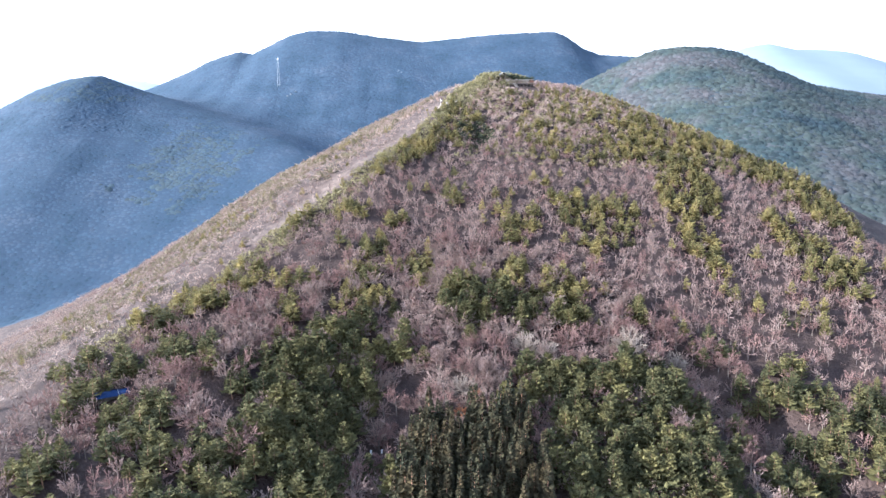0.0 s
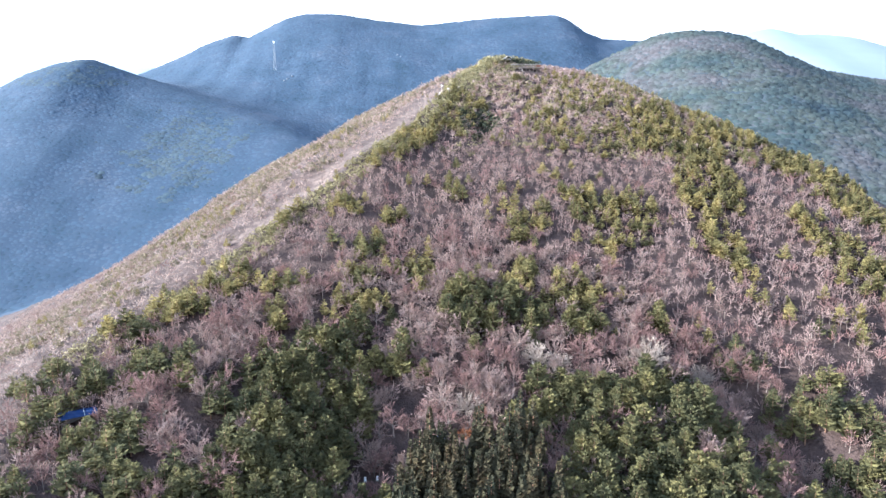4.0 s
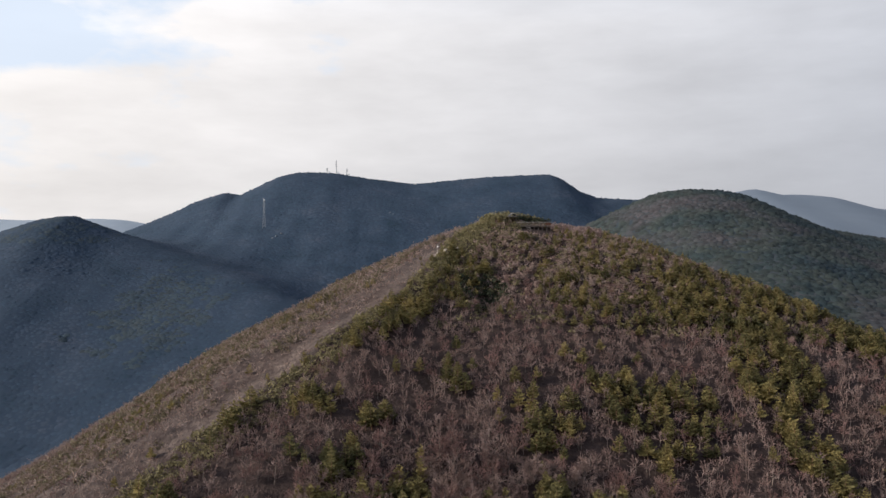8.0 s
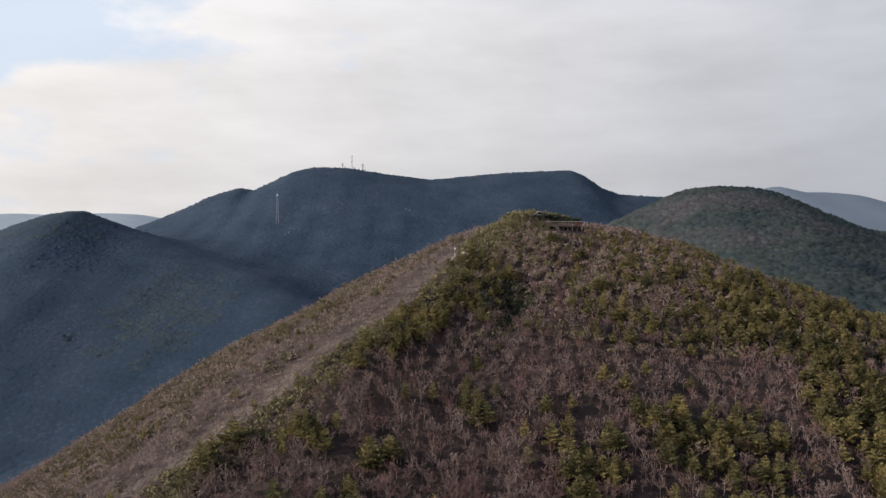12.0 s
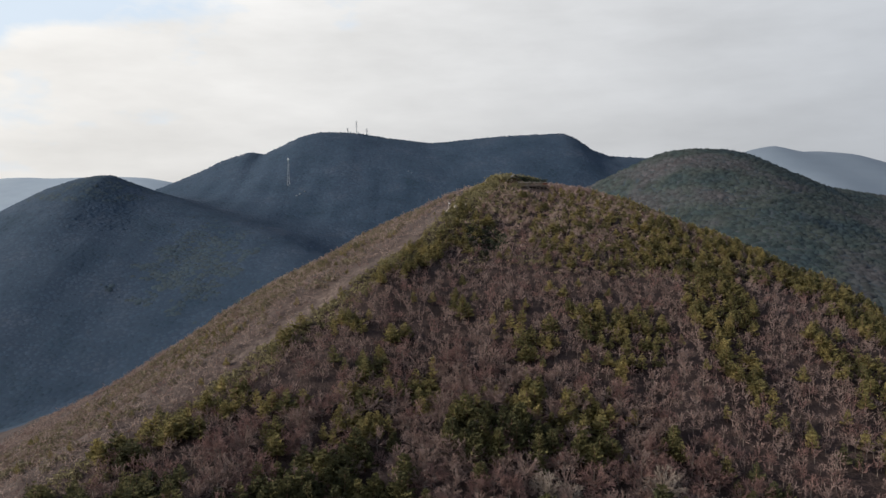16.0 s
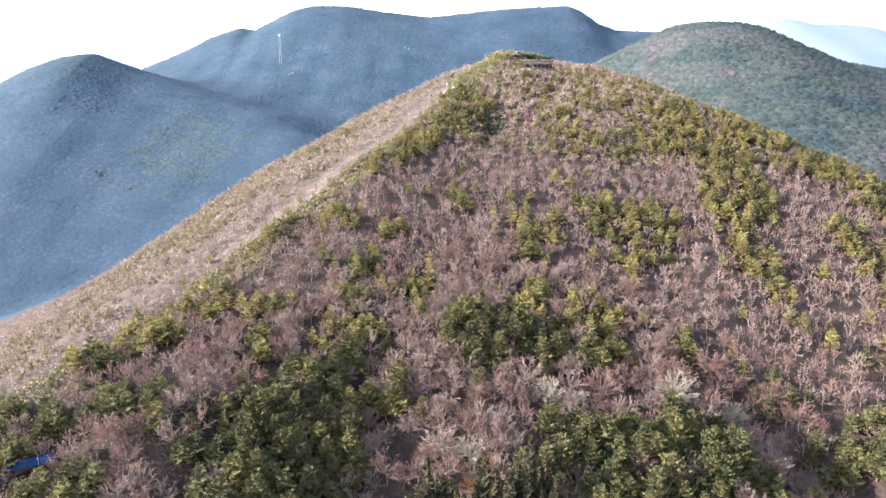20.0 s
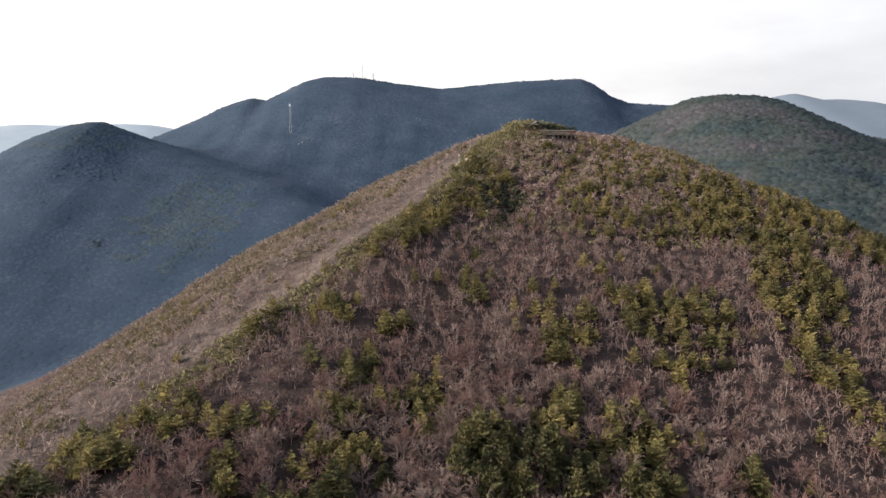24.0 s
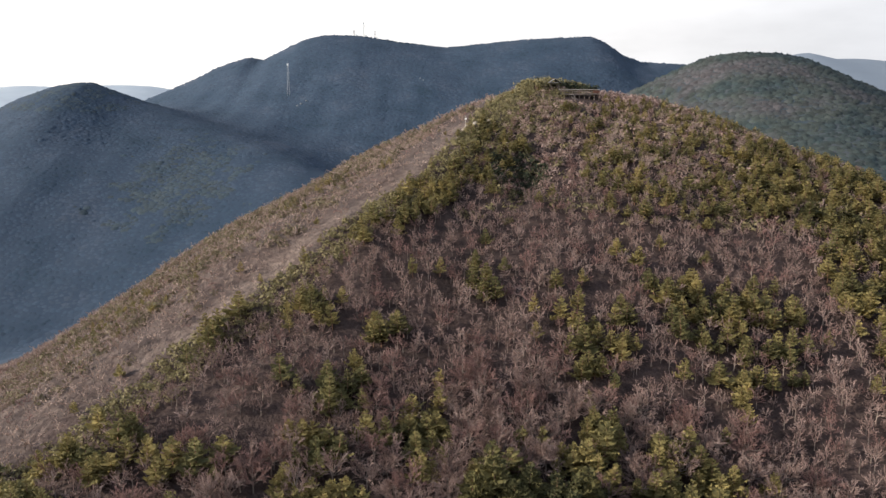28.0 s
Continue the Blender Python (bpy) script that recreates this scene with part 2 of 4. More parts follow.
def add_cover(m):
    """Blend dry grass into the leaf litter where the ground's cover attribute says so, with a ragged rim."""
    n, l = m.node_tree.nodes, m.node_tree.links
    at = n.new("ShaderNodeAttribute")
    at.attribute_name = "cover"
    geo = n.new("ShaderNodeNewGeometry")
    ragged = n.new("ShaderNodeTexNoise")
    ragged.inputs["Scale"].default_value, ragged.inputs["Detail"].default_value = 0.45, 6.0
    l.new(geo.outputs["Position"], ragged.inputs["Vector"])
    add = n.new("ShaderNodeMath")
    l.new(at.outputs["Fac"], add.inputs[0])
    l.new(ragged.outputs["Fac"], add.inputs[1])
    edge = n.new("ShaderNodeMapRange")
    edge.inputs["From Min"].default_value, edge.inputs["From Max"].default_value = 0.62, 1.38
    l.new(add.outputs[0], edge.inputs["Value"])
    tint = n.new("ShaderNodeTexNoise")
    tint.inputs["Scale"].default_value, tint.inputs["Detail"].default_value = 0.9, 6.0
    l.new(geo.outputs["Position"], tint.inputs["Vector"])
    ramp = n.new("ShaderNodeValToRGB")
    ramp.color_ramp.elements[0].position, ramp.color_ramp.elements[1].position = 0.32, 0.68
    ramp.color_ramp.elements[0].color, ramp.color_ramp.elements[1].color = (0.115, 0.086, 0.073, 1), (0.20, 0.153, 0.128, 1)
    l.new(tint.outputs["Fac"], ramp.inputs["Fac"])
    b = n["Principled BSDF"]
    mix = n.new("ShaderNodeMix")
    mix.data_type = "RGBA"
    l.new(edge.outputs["Result"], mix.inputs[0])
    l.new(b.inputs["Base Color"].links[0].from_socket, mix.inputs[6])
    l.new(ramp.outputs["Color"], mix.inputs[7])
    l.new(mix.outputs[2], b.inputs["Base Color"])


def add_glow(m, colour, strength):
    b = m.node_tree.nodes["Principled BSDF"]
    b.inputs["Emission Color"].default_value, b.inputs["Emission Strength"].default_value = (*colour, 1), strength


add_cover(M_FLOOR)
# no light source: the glow paints haze over the ranges and the plain
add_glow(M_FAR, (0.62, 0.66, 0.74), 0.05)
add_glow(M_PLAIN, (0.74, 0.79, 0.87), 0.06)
# ---- the lie of the land (metres) ----
def wave(x, y, size, seed=0.0):
    """Smooth bumps between -1 and 1, about `size` metres across."""
    k = 6.283 / size
    a = np.sin(k * (0.83 * x + 0.31 * y) + 1.7 + seed) * np.cos(k * (0.77 * y - 0.25 * x) + 0.4 + 2.1 * seed)
    b = np.sin(k * 1.93 * (0.55 * x - 0.71 * y) + 4.1 + 3.3 * seed) * np.cos(k * 1.71 * (0.62 * y + 0.44 * x) + seed)
    return 0.62 * a + 0.38 * b


SUMMIT_A, SUMMIT_B = (28.8, 410.2), (53.5, 401.8)
FALL_ANGLE = [-180, -135, -110, -90, -70, -50, -35, -20, 0, 20, 35, 50, 70, 90, 110, 135, 180]
FALL_SLOPE = [0.443, 0.443, 0.470, 0.464, 0.448, 0.372, 0.286, 0.345, 0.390, 0.381, 0.336, 0.346, 0.399, 0.397, 0.388, 0.386, 0.443]
# the slope is gentle on the crown, steepest half way down and eases towards the foot
FALL_AWAY = [0, 15, 40, 70, 100, 130, 170, 220, 300, 600]
FALL_DROP = [0, 8.8, 33.4, 65.9, 99.5, 141.0, 195.5, 248.4, 309.0, 536.0]


GULLY_Y = [296, 302, 309, 316, 325, 338, 352]
GULLY_X = [-5, -1, 3, 6, 10, 15, 20]


def hill_height(x, y):
    """The near hill: a short crest with a slope of its own in each direction."""
    ax, ay = SUMMIT_A
    dx, dy = SUMMIT_B[0] - ax, SUMMIT_B[1] - ay
    u = np.clip(((x - ax) * dx + (y - ay) * dy) / (dx * dx + dy * dy), 0, 1)
    qx, qy = x - ax - u * dx, y - ay - u * dy
    r = np.sqrt(qx * qx + qy * qy + 9) - 3
    way = np.degrees(np.arctan2(qx, -qy))
    slope = sum(np.interp((way + k + 180) % 360 - 180, FALL_ANGLE, FALL_SLOPE) for k in (-8, -4, 0, 4, 8)) / 5
    drop = sum(np.interp(np.clip(r + k, 0, None), FALL_AWAY, FALL_DROP) for k in (-8, -4, 0, 4, 8)) / 5 - 0.7 * np.clip(1 - r / 8, 0, 1)
    z = 310.6 - 5.0 * u - slope * drop
    z = z - 4.0 * np.exp(-(((x - 14) / 6.5) ** 2 + ((y - 344) / 8.0) ** 2))
    z = z - 1.4 * np.exp(-((x - np.interp(y, GULLY_Y, GULLY_X)) / 2.2) ** 2) * np.clip((y - 294) / 8, 0, 1) * np.clip((356 - y) / 8, 0, 1)
    z = z - 8.5 * np.exp(-((x - np.interp(y, [190, 205, 225, 250], [92, 82, 71, 58])) / 9.0) ** 2) * np.clip((258 - y) / 30, 0, 1)
    z = z - 7.5 * np.exp(-(((x + 17) / 15.0) ** 2 + ((y - 212) / 20.0) ** 2))
    rough = np.clip(r / 60, 0, 1)
    return z + rough * (1.3 * wave(x, y, 55) + 0.7 * wave(x, y, 21, 1.3))


MAIN_X = [-1500, -900, -650, -560, -476, -370, -331, -288, -267, -207, -177, -126, -79, -4, 104, 203, 222, 251, 279, 354, 460, 700, 1100, 1500]
MAIN_Z = [120, 170, 215, 255, 294, 337, 356, 369, 364, 394, 400, 399, 391, 382, 393, 398, 392, 371, 361, 358, 340, 290, 240, 180]
LEFT_X = [-900, -700, -560, -520, -488, -456, -421, -390, -337, -290, -240, -180, -100, 0]
LEFT_Z = [158, 214, 258, 276, 294, 311, 323, 328, 307, 294, 279, 260, 236, 206]
RIGHT_X = [0, 80, 150, 211, 239, 258, 287, 323, 352, 387, 430, 480, 560, 700, 1000, 1400]
RIGHT_Z = [205, 262, 300, 330, 343, 350, 353, 352, 345, 329, 311, 303, 293, 276, 240, 160]
FAR_X = [-4200, -3000, -2450, -2250, -2080, -1930, -1750, -1600, -1450, -1300, -1000, -600, 800, 1250, 1500, 1640, 1740, 1800, 1867, 1953, 2155, 2351, 2480, 2650, 2900, 3300, 4000]
FAR_Z = [180, 330, 352, 374, 392, 384, 390, 394, 388, 360, 250, 150, 150, 360, 470, 525, 548, 532, 512, 519, 503, 448, 432, 470, 508, 420, 260]


def ridge(x, y, xs, zs, line, front, back, knee):
    d = y - line
    run = np.where(d < 0, front, back) * (np.sqrt(d * d + knee * knee) - knee)
    sharp = np.interp(x, xs, zs)
    soft = sum(np.interp(x + k * 45.0, xs, zs) for k in (-2, -1, 0, 1, 2)) / 5
    return sharp + (soft - sharp) * np.clip(np.abs(d) / 170, 0, 1) - run


def soft_max(a, b, k):
    h = np.clip(0.5 + 0.5 * (a - b) / k, 0, 1)
    return b + (a - b) * h + k * h * (1 - h)


def land(x, y):
    x, y = np.asarray(x, float), np.asarray(y, float)
    gullies = wave(x + 0.4 * y, y * 0.4, 210, 0.7) * 5 + wave(x - 0.3 * y, y * 0.5, 120, 2.2) * 2.6 + wave(x + 0.2 * y, y * 0.6, 43, 1.2) * 1.3
    away = np.clip(np.abs(y - 1300) / 200, 0, 1)
    main = ridge(x, y, MAIN_X, MAIN_Z, 1300, 0.46, 0.4, 30) + gullies * away * 0.75
    left = ridge(x, y, LEFT_X, LEFT_Z, 1000 - 0.9 * (np.sqrt(np.clip(x + 337, 0, 300) ** 2 + 60 ** 2) - 60), 0.44, 0.30, 60) + gullies * 0.5 * np.clip(np.abs(y - 1000) / 130, 0, 1)
    right = ridge(x, y, RIGHT_X, RIGHT_Z, 930, 0.36, 0.35, 25) + gullies * 0.6 * np.clip(np.abs(y - 930) / 160, 0, 1)
    far = ridge(x, y, FAR_X, FAR_Z, 4000, 0.3, 0.3, 60)
    reach = np.hypot(x, y)
    base = 100 + 9 * wave(x, y, 420, 5.0) + np.clip((reach - 3300) / 1300, 0, 1) ** 2 * (188 + 13 * wave(x, y, 1500, 2.0) + 7 * wave(x, y, 520, 1.0))
    z = soft_max(main, base, 40)
    z = soft_max(z, far, 30)
    z = soft_max(z, left, 60)
    z = soft_max(z, right, 14)
    return soft_max(z, hill_height(x, y), 10)


SPUR_Y = [200, 220, 237, 250, 264, 273, 286, 297, 313, 327, 339, 350, 370, 390, 420]
SPUR_X = [-122, -106, -92, -82, -73, -62, -52, -43, -30, -20, -8, -3, 5, 14, 24]


def left_of_spur(x, y):
    """Metres to the left of the green spur that runs down from the summit."""
    return np.interp(y, SPUR_Y, SPUR_X) - 2.5 - x + 1.8 * wave(x, y, 23, 0.4) + 0.9 * wave(x, y, 9, 1.4)


def link_mesh(name, verts, faces, mats, parent=None, label="", smooth=False, pick=None):
    """One mesh object from arrays of corners and of triangles or quads."""
    verts, faces = np.asarray(verts, np.float32), np.asarray(faces, np.int32)
    me = bpy.data.meshes.new(name)
    n, k = faces.shape
    me.vertices.add(len(verts))
    me.vertices.foreach_set("co", verts.ravel())
    me.loops.add(n * k)
    me.loops.foreach_set("vertex_index", faces.ravel())
    me.polygons.add(n)
    me.polygons.foreach_set("loop_start", np.arange(0, n * k, k, dtype=np.int32))
    for m in mats:
        me.materials.append(m)
    if pick is not None:
        me.polygons.foreach_set("material_index", np.asarray(pick, np.int32))
    me.polygons.foreach_set("use_smooth", np.full(n, smooth))
    me.update(calc_edges=True)
    ob = new(name, me)
    if parent:
        ob.parent = parent
    if label:
        ob["label"] = label
    return ob


STEPS = np.sinh(4.6 * np.linspace(-1, 1, 361)) / math.sinh(4.6)
GRID_X, GRID_Y = 10 + 4930 * STEPS, 320 + 4930 * STEPS
GRID_Z = land(*np.meshgrid(GRID_X, GRID_Y))


def on_ground(x, y):
    """Height of the ground sheet itself, between its corners."""
    i = np.clip(np.searchsorted(GRID_X, x) - 1, 0, len(GRID_X) - 2)
    j = np.clip(np.searchsorted(GRID_Y, y) - 1, 0, len(GRID_Y) - 2)
    u = (x - GRID_X[i]) / (GRID_X[i + 1] - GRID_X[i])
    v = (y - GRID_Y[j]) / (GRID_Y[j + 1] - GRID_Y[j])
    return (GRID_Z[j, i] * (1 - u) + GRID_Z[j, i + 1] * u) * (1 - v) + (GRID_Z[j + 1, i] * (1 - u) + GRID_Z[j + 1, i + 1] * u) * v


def build_ground():
    x, y = np.meshgrid(GRID_X, GRID_Y)
    z = GRID_Z
    n = len(STEPS)
    i = np.arange(n * n).reshape(n, n)
    quads = np.stack([i[:-1, :-1], i[:-1, 1:], i[1:, 1:], i[1:, :-1]], -1).reshape(-1, 4)
    cx, cy = x.ravel()[quads].mean(1), y.ravel()[quads].mean(1)
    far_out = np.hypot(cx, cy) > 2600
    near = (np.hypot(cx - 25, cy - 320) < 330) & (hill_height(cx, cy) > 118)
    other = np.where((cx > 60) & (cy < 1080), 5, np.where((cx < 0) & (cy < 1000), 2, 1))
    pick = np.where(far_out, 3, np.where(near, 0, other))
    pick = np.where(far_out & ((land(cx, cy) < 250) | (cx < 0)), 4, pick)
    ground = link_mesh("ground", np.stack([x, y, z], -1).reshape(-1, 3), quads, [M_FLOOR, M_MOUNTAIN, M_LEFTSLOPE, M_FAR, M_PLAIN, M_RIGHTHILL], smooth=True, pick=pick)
    f = left_of_spur(x.ravel(), y.ravel())
    yy = y.ravel()
    band = np.clip(1.0 - np.abs(f - 4.5) / 6.0, 0, 0.55) * np.clip((yy - 278) / 12, 0, 1) * np.clip((384 - yy) / 10, 0, 1)
    scrub = 0.26 * np.clip(f / 5, 0, 1)
    cover = ground.data.attributes.new("cover", "FLOAT", "POINT")
    cover.data.foreach_set("value", np.maximum(band, scrub).astype(np.float32))
    tagged(ground, "wooded hills and valleys with brown leaf litter", "ground", kind="structure")


build_ground()


# ---- trees ----
rng = np.random.default_rng(7)


def tube(points, radii, sides):
    """A tapered tube along points, as corners and triangles."""
    points, verts, faces = np.asarray(points, float), [], []
    for j, (p, r) in enumerate(zip(points, radii)):
        d = points[min(j + 1, len(points) - 1)] - points[max(j - 1, 0)]
        d = d / (np.linalg.norm(d) + 1e-9)
        a = np.cross(d, (0.3, 0.9, 0.2))
        a /= np.linalg.norm(a)
        b = np.cross(d, a)
        for s in range(sides):
            t = 2 * math.pi * s / sides
            verts.append(p + r * (math.cos(t) * a + math.sin(t) * b))
    for j in range(len(points) - 1):
        for s in range(sides):
            p, q = j * sides + s, j * sides + (s + 1) % sides
            faces += [(p, q, q + sides), (p, q + sides, p + sides)]
    return np.array(verts), np.array(faces)


def joined(pieces):
    verts, faces, k = [], [], 0
    for v, f in pieces:
        verts.append(v)
        faces.append(f + k)
        k += len(v)
    return np.concatenate(verts), np.concatenate(faces)


def slivers(start, way, length, width, r):
    """Thin tapering blades, one triangle each."""
    side = np.cross(way, r.normal(size=way.shape))
    side /= np.linalg.norm(side, axis=1, keepdims=True) + 1e-9
    tip = start + way * length[:, None]
    v = np.stack([start - side * width[:, None] / 2, start + side * width[:, None] / 2, tip], 1)
    return v.reshape(-1, 3), np.arange(len(v) * 3).reshape(-1, 3)


def bare_tree_shape(seed, height, spread, limbs, boughs, twigs, width, sides=4, upright=0.5, low=0.45):
    """A leafless tree: trunk and forked limbs; boughs that leave the limbs and end in fans of twigs."""
    r = np.random.default_rng(seed)
    fork = height * r.uniform(0.2, 0.32)
    bend = r.normal(0, 0.015, 2) * height
    top = np.array([bend[0] * 1.4, bend[1] * 1.4, height * 0.7])
    trunk = [tube([(0, 0, -0.6), (bend[0], bend[1], fork), top], [height * 0.024, height * 0.017, height * 0.005], sides)]
    starts, ways, lengths, widths = [], [], [], []
    for k in range(limbs):
        a = 2 * math.pi * (k + r.uniform(-0.35, 0.35)) / limbs
        rise = r.uniform(low, 1.0)
        reach = spread * math.sqrt(max(0.08, 1.02 - rise ** 2.4)) * r.uniform(0.75, 1.0)
        out = np.array([math.cos(a), math.sin(a), 0.0])
        base = np.array([bend[0], bend[1], fork * r.uniform(0.8, 1.6)])
        end = base * (1, 1, 0) + out * reach * 0.8 + (0, 0, height * rise * 0.82)
        mid = base * 0.5 + end * 0.5 + out * reach * 0.14 - (0, 0, 0.04 * height)
        if sides > 3:
            trunk.append(tube([base, mid, end], [height * 0.010, height * 0.006, height * 0.002], 3))
        else:
            starts.append(base), ways.append((end - base) / np.linalg.norm(end - base)), lengths.append(np.linalg.norm(end - base)), widths.append(width * 1.1)
        for _ in range(boughs):
            t = r.uniform(0.22, 1.0)
            on = (1 - t) ** 2 * base + 2 * t * (1 - t) * mid + t * t * end
            w = (on - base) / (np.linalg.norm(on - base) + 0.1) * 0.9 + out * 0.2 + r.normal(0, 0.46, 3) + (0, 0, 0.6 * upright)
            w /= np.linalg.norm(w)
            long = height * r.uniform(0.12, 0.22)
            starts.append(on), ways.append(w), lengths.append(long), widths.append(width * 1.5)
            for _ in range(twigs):
                v = w + r.normal(0, 0.34, 3) + (0, 0, 0.12)
                starts.append(on + w * long * r.uniform(0.25, 0.9)), ways.append(v / np.linalg.norm(v))
                lengths.append(height * r.uniform(0.06, 0.125)), widths.append(width)
    crown = slivers(np.array(starts), np.array(ways), np.array(lengths), np.array(widths), r)
    return joined(trunk), crown


def tuft(centres, size, count, r, flat=0.6, leaf=1.0):
    """Ragged pads of needles: small leaves of foliage laid over an uneven lump about each centre."""
    n = len(centres) * count
    d = r.normal(size=(n, 3))
    d /= np.linalg.norm(d, axis=1, keepdims=True)
    s = np.repeat(size, count)[:, None]
    c = np.repeat(centres, count, 0) + d * (1, 1, flat) * s * r.uniform(0.35, 1.0, (n, 1))
    face = d + r.normal(0, 0.45, (n, 3)) + (0, 0, 0.25)
    u = np.cross(face, r.normal(size=(n, 3)))
    u /= np.linalg.norm(u, axis=1, keepdims=True) + 1e-9
    w = np.cross(face, u)
    w /= np.linalg.norm(w, axis=1, keepdims=True) + 1e-9
    k = leaf * s * r.uniform(0.4, 0.75, (n, 1))
    v = np.stack([c - u * k * 0.55 - w * k * 0.35, c + u * k * 0.55 - w * k * 0.35, c + w * k * 0.85], 1)
    return v.reshape(-1, 3), np.arange(n * 3).reshape(-1, 3)


def pine_shape(seed, height, spread, whorls, boughs, tips, sides=4, blunt=0.75):
    """A pine: leaning trunk and whorls of boughs, each a flat spray that turns up at the tip and carries small brushes of needles."""
    r = np.random.default_rng(seed)
    lean = r.normal(0, 0.04, 2) * height
    top = np.array([lean[0], lean[1], height * 0.93])
    trunk = [tube([(0, 0, -0.6), top * 0.45 + (0.08, 0, 0), top], [height * 0.024, height * 0.017, height * 0.003], sides)]
    f = np.repeat(np.linspace(0.24, 1.0, whorls), boughs) + r.uniform(-0.035, 0.035, whorls * boughs)
    n = len(f)
    a = np.tile(np.arange(boughs) * 6.283 / boughs, whorls) + np.repeat(r.uniform(0, 6.283, whorls), boughs) + r.uniform(-0.35, 0.35, n)
    reach = spread * np.clip(1.06 - f, 0.05, 1) ** blunt * r.uniform(0.6, 1.15, n) * 1.25
    out = np.stack([np.cos(a), np.sin(a), np.zeros(n)], 1)
    cross = np.stack([-np.sin(a), np.cos(a), r.normal(0, 0.25, n)], 1)
    root = top[None] * f[:, None]
    rise = np.stack([0 * f, 0 * f, reach * r.uniform(0.05, 0.5, n)], 1)
    tip = root + out * reach[:, None] + rise
    mid = root + out * (0.6 * reach)[:, None] + rise * 0.3
    half = cross * (0.09 * spread + 0.26 * reach)[:, None]
    v = np.stack([root, mid - half, tip, mid + half], 1).reshape(-1, 3)
    k = np.arange(n)[:, None] * 4
    spray = (v, np.concatenate([k + [0, 1, 2], k + [0, 2, 3]]))
    # brushes of needles that stand along the outer half of each bough
    at = np.repeat(mid, tips, 0) + np.repeat(tip - mid, tips, 0) * r.uniform(-0.5, 1.0, (n * tips, 1)) + np.repeat(half, tips, 0) * r.uniform(-0.8, 0.8, (n * tips, 1))
    way = np.repeat(out, tips, 0) * 0.55 + r.normal(0, 0.42, (n * tips, 3)) + (0, 0, 0.75)
    way /= np.linalg.norm(way, axis=1, keepdims=True)
    size = np.repeat(0.11 * spread + 0.16 * reach, tips) * r.uniform(0.7, 1.3, n * tips)
    brush = slivers(at - way * 0.1 * size[:, None], way, size, size * 0.75, r)
    return joined(trunk), joined([spray, brush])


def cedar_shape(seed, height, spread, rings, count, sides=4):
    """A plantation cedar: straight stem and a narrow cone of drooping sprays."""
    r = np.random.default_rng(seed)
    trunk = tube([(0, 0, -0.6), (0, 0, height * 0.5), (0, 0, height * 0.97)], [height * 0.018, height * 0.012, height * 0.002], sides)
    f = np.repeat(np.linspace(0.2, 1.0, rings), count)
    a = r.uniform(0, 6.283, len(f))
    reach = spread * (1.04 - f) ** 0.75 * r.uniform(0.7, 1.1, len(f))
    out = np.stack([np.cos(a), np.sin(a), np.zeros(len(f))], 1)
    root = out * 0.1 + np.stack([0 * f, 0 * f, f * height], 1)
    tip = root + out * reach[:, None] + np.stack([0 * f, 0 * f, -0.05 * height * r.uniform(-0.6, 1.4, len(f))], 1)
    side = np.stack([-np.sin(a), np.cos(a), r.normal(0, 0.3, len(f))], 1) * (0.18 * spread + 0.25 * reach)[:, None]
    mid = root * 0.45 + tip * 0.55 + (0, 0, 0.03 * height)
    v = np.stack([root, mid - side, tip, mid + side], 1).reshape(-1, 3)
    k = np.arange(len(f))[:, None] * 4
    faces = np.concatenate([k + [0, 1, 2], k + [0, 2, 3]])
    return trunk, (v, faces)


# stands of trees on the near hill: middle and half-widths
PINES_RIM = [(112, 346, 12, 11), (118, 329, 9, 10), (85, 311, 8, 19), (78, 289, 7, 15), (78, 275, 4, 10), (107, 289, 5, 12), (114, 276, 6, 13), (118, 269, 6, 8), (77, 348, 9, 15), (85, 323, 8, 17), (67, 338, 9, 10), (75, 302, 5, 12), (55, 285, 3, 3), (130, 310, 10, 20), (98, 340, 10, 12)]
PINES_FACE = [(55, 292, 7, 12), (45, 294, 9, 9), (36, 297, 2.5, 4), (40, 292, 3, 5), (27, 292, 3, 3), (20, 284, 3, 3), (43, 288, 4, 3), (49, 286, 4, 5), (20, 278, 5, 2.5), (45, 273, 3, 3), (46, 279, 4, 3), (32, 310, 2.5, 3.3), (51, 253, 3, 5), (86, 257, 3, 4.5)]
PINES_MID = [(23, 285, 7, 6), (19, 266, 6.4, 5), (-18, 287, 8, 3), (-22, 272, 6.4, 9), (-8, 266, 4.7, 7.4), (3, 301, 4, 6.4), (-31, 267, 3, 3), (-42, 260, 7, 2.5), (-23, 259, 6, 10), (6, 254, 9, 8.5), (19, 254, 5, 7.4), (31, 258, 5.4, 8.5), (-27, 245, 5.4, 8), (-41, 249, 4, 5), (-33, 240, 4, 6), (26, 247, 2.5, 4), (-6, 300, 2.6, 2.5), (-20, 272, 5, 4), (-33, 278, 2.6, 3.3), (-27, 231, 5, 9)]
PINES_HOLLOW = [(-39, 229, 13, 6), (-30, 219, 10, 6.6), (-54, 229, 6, 4), (-23, 238, 4, 9), (-24, 224, 5, 6), (-49, 201, 11, 10), (-66, 202, 7, 7), (-27, 225, 7, 8), (-16, 239, 5, 6), (15, 253, 9, 8), (31, 253, 8, 8), (-34, 213, 11, 9), (-32, 236, 8, 10), (-22, 256, 5, 8)]
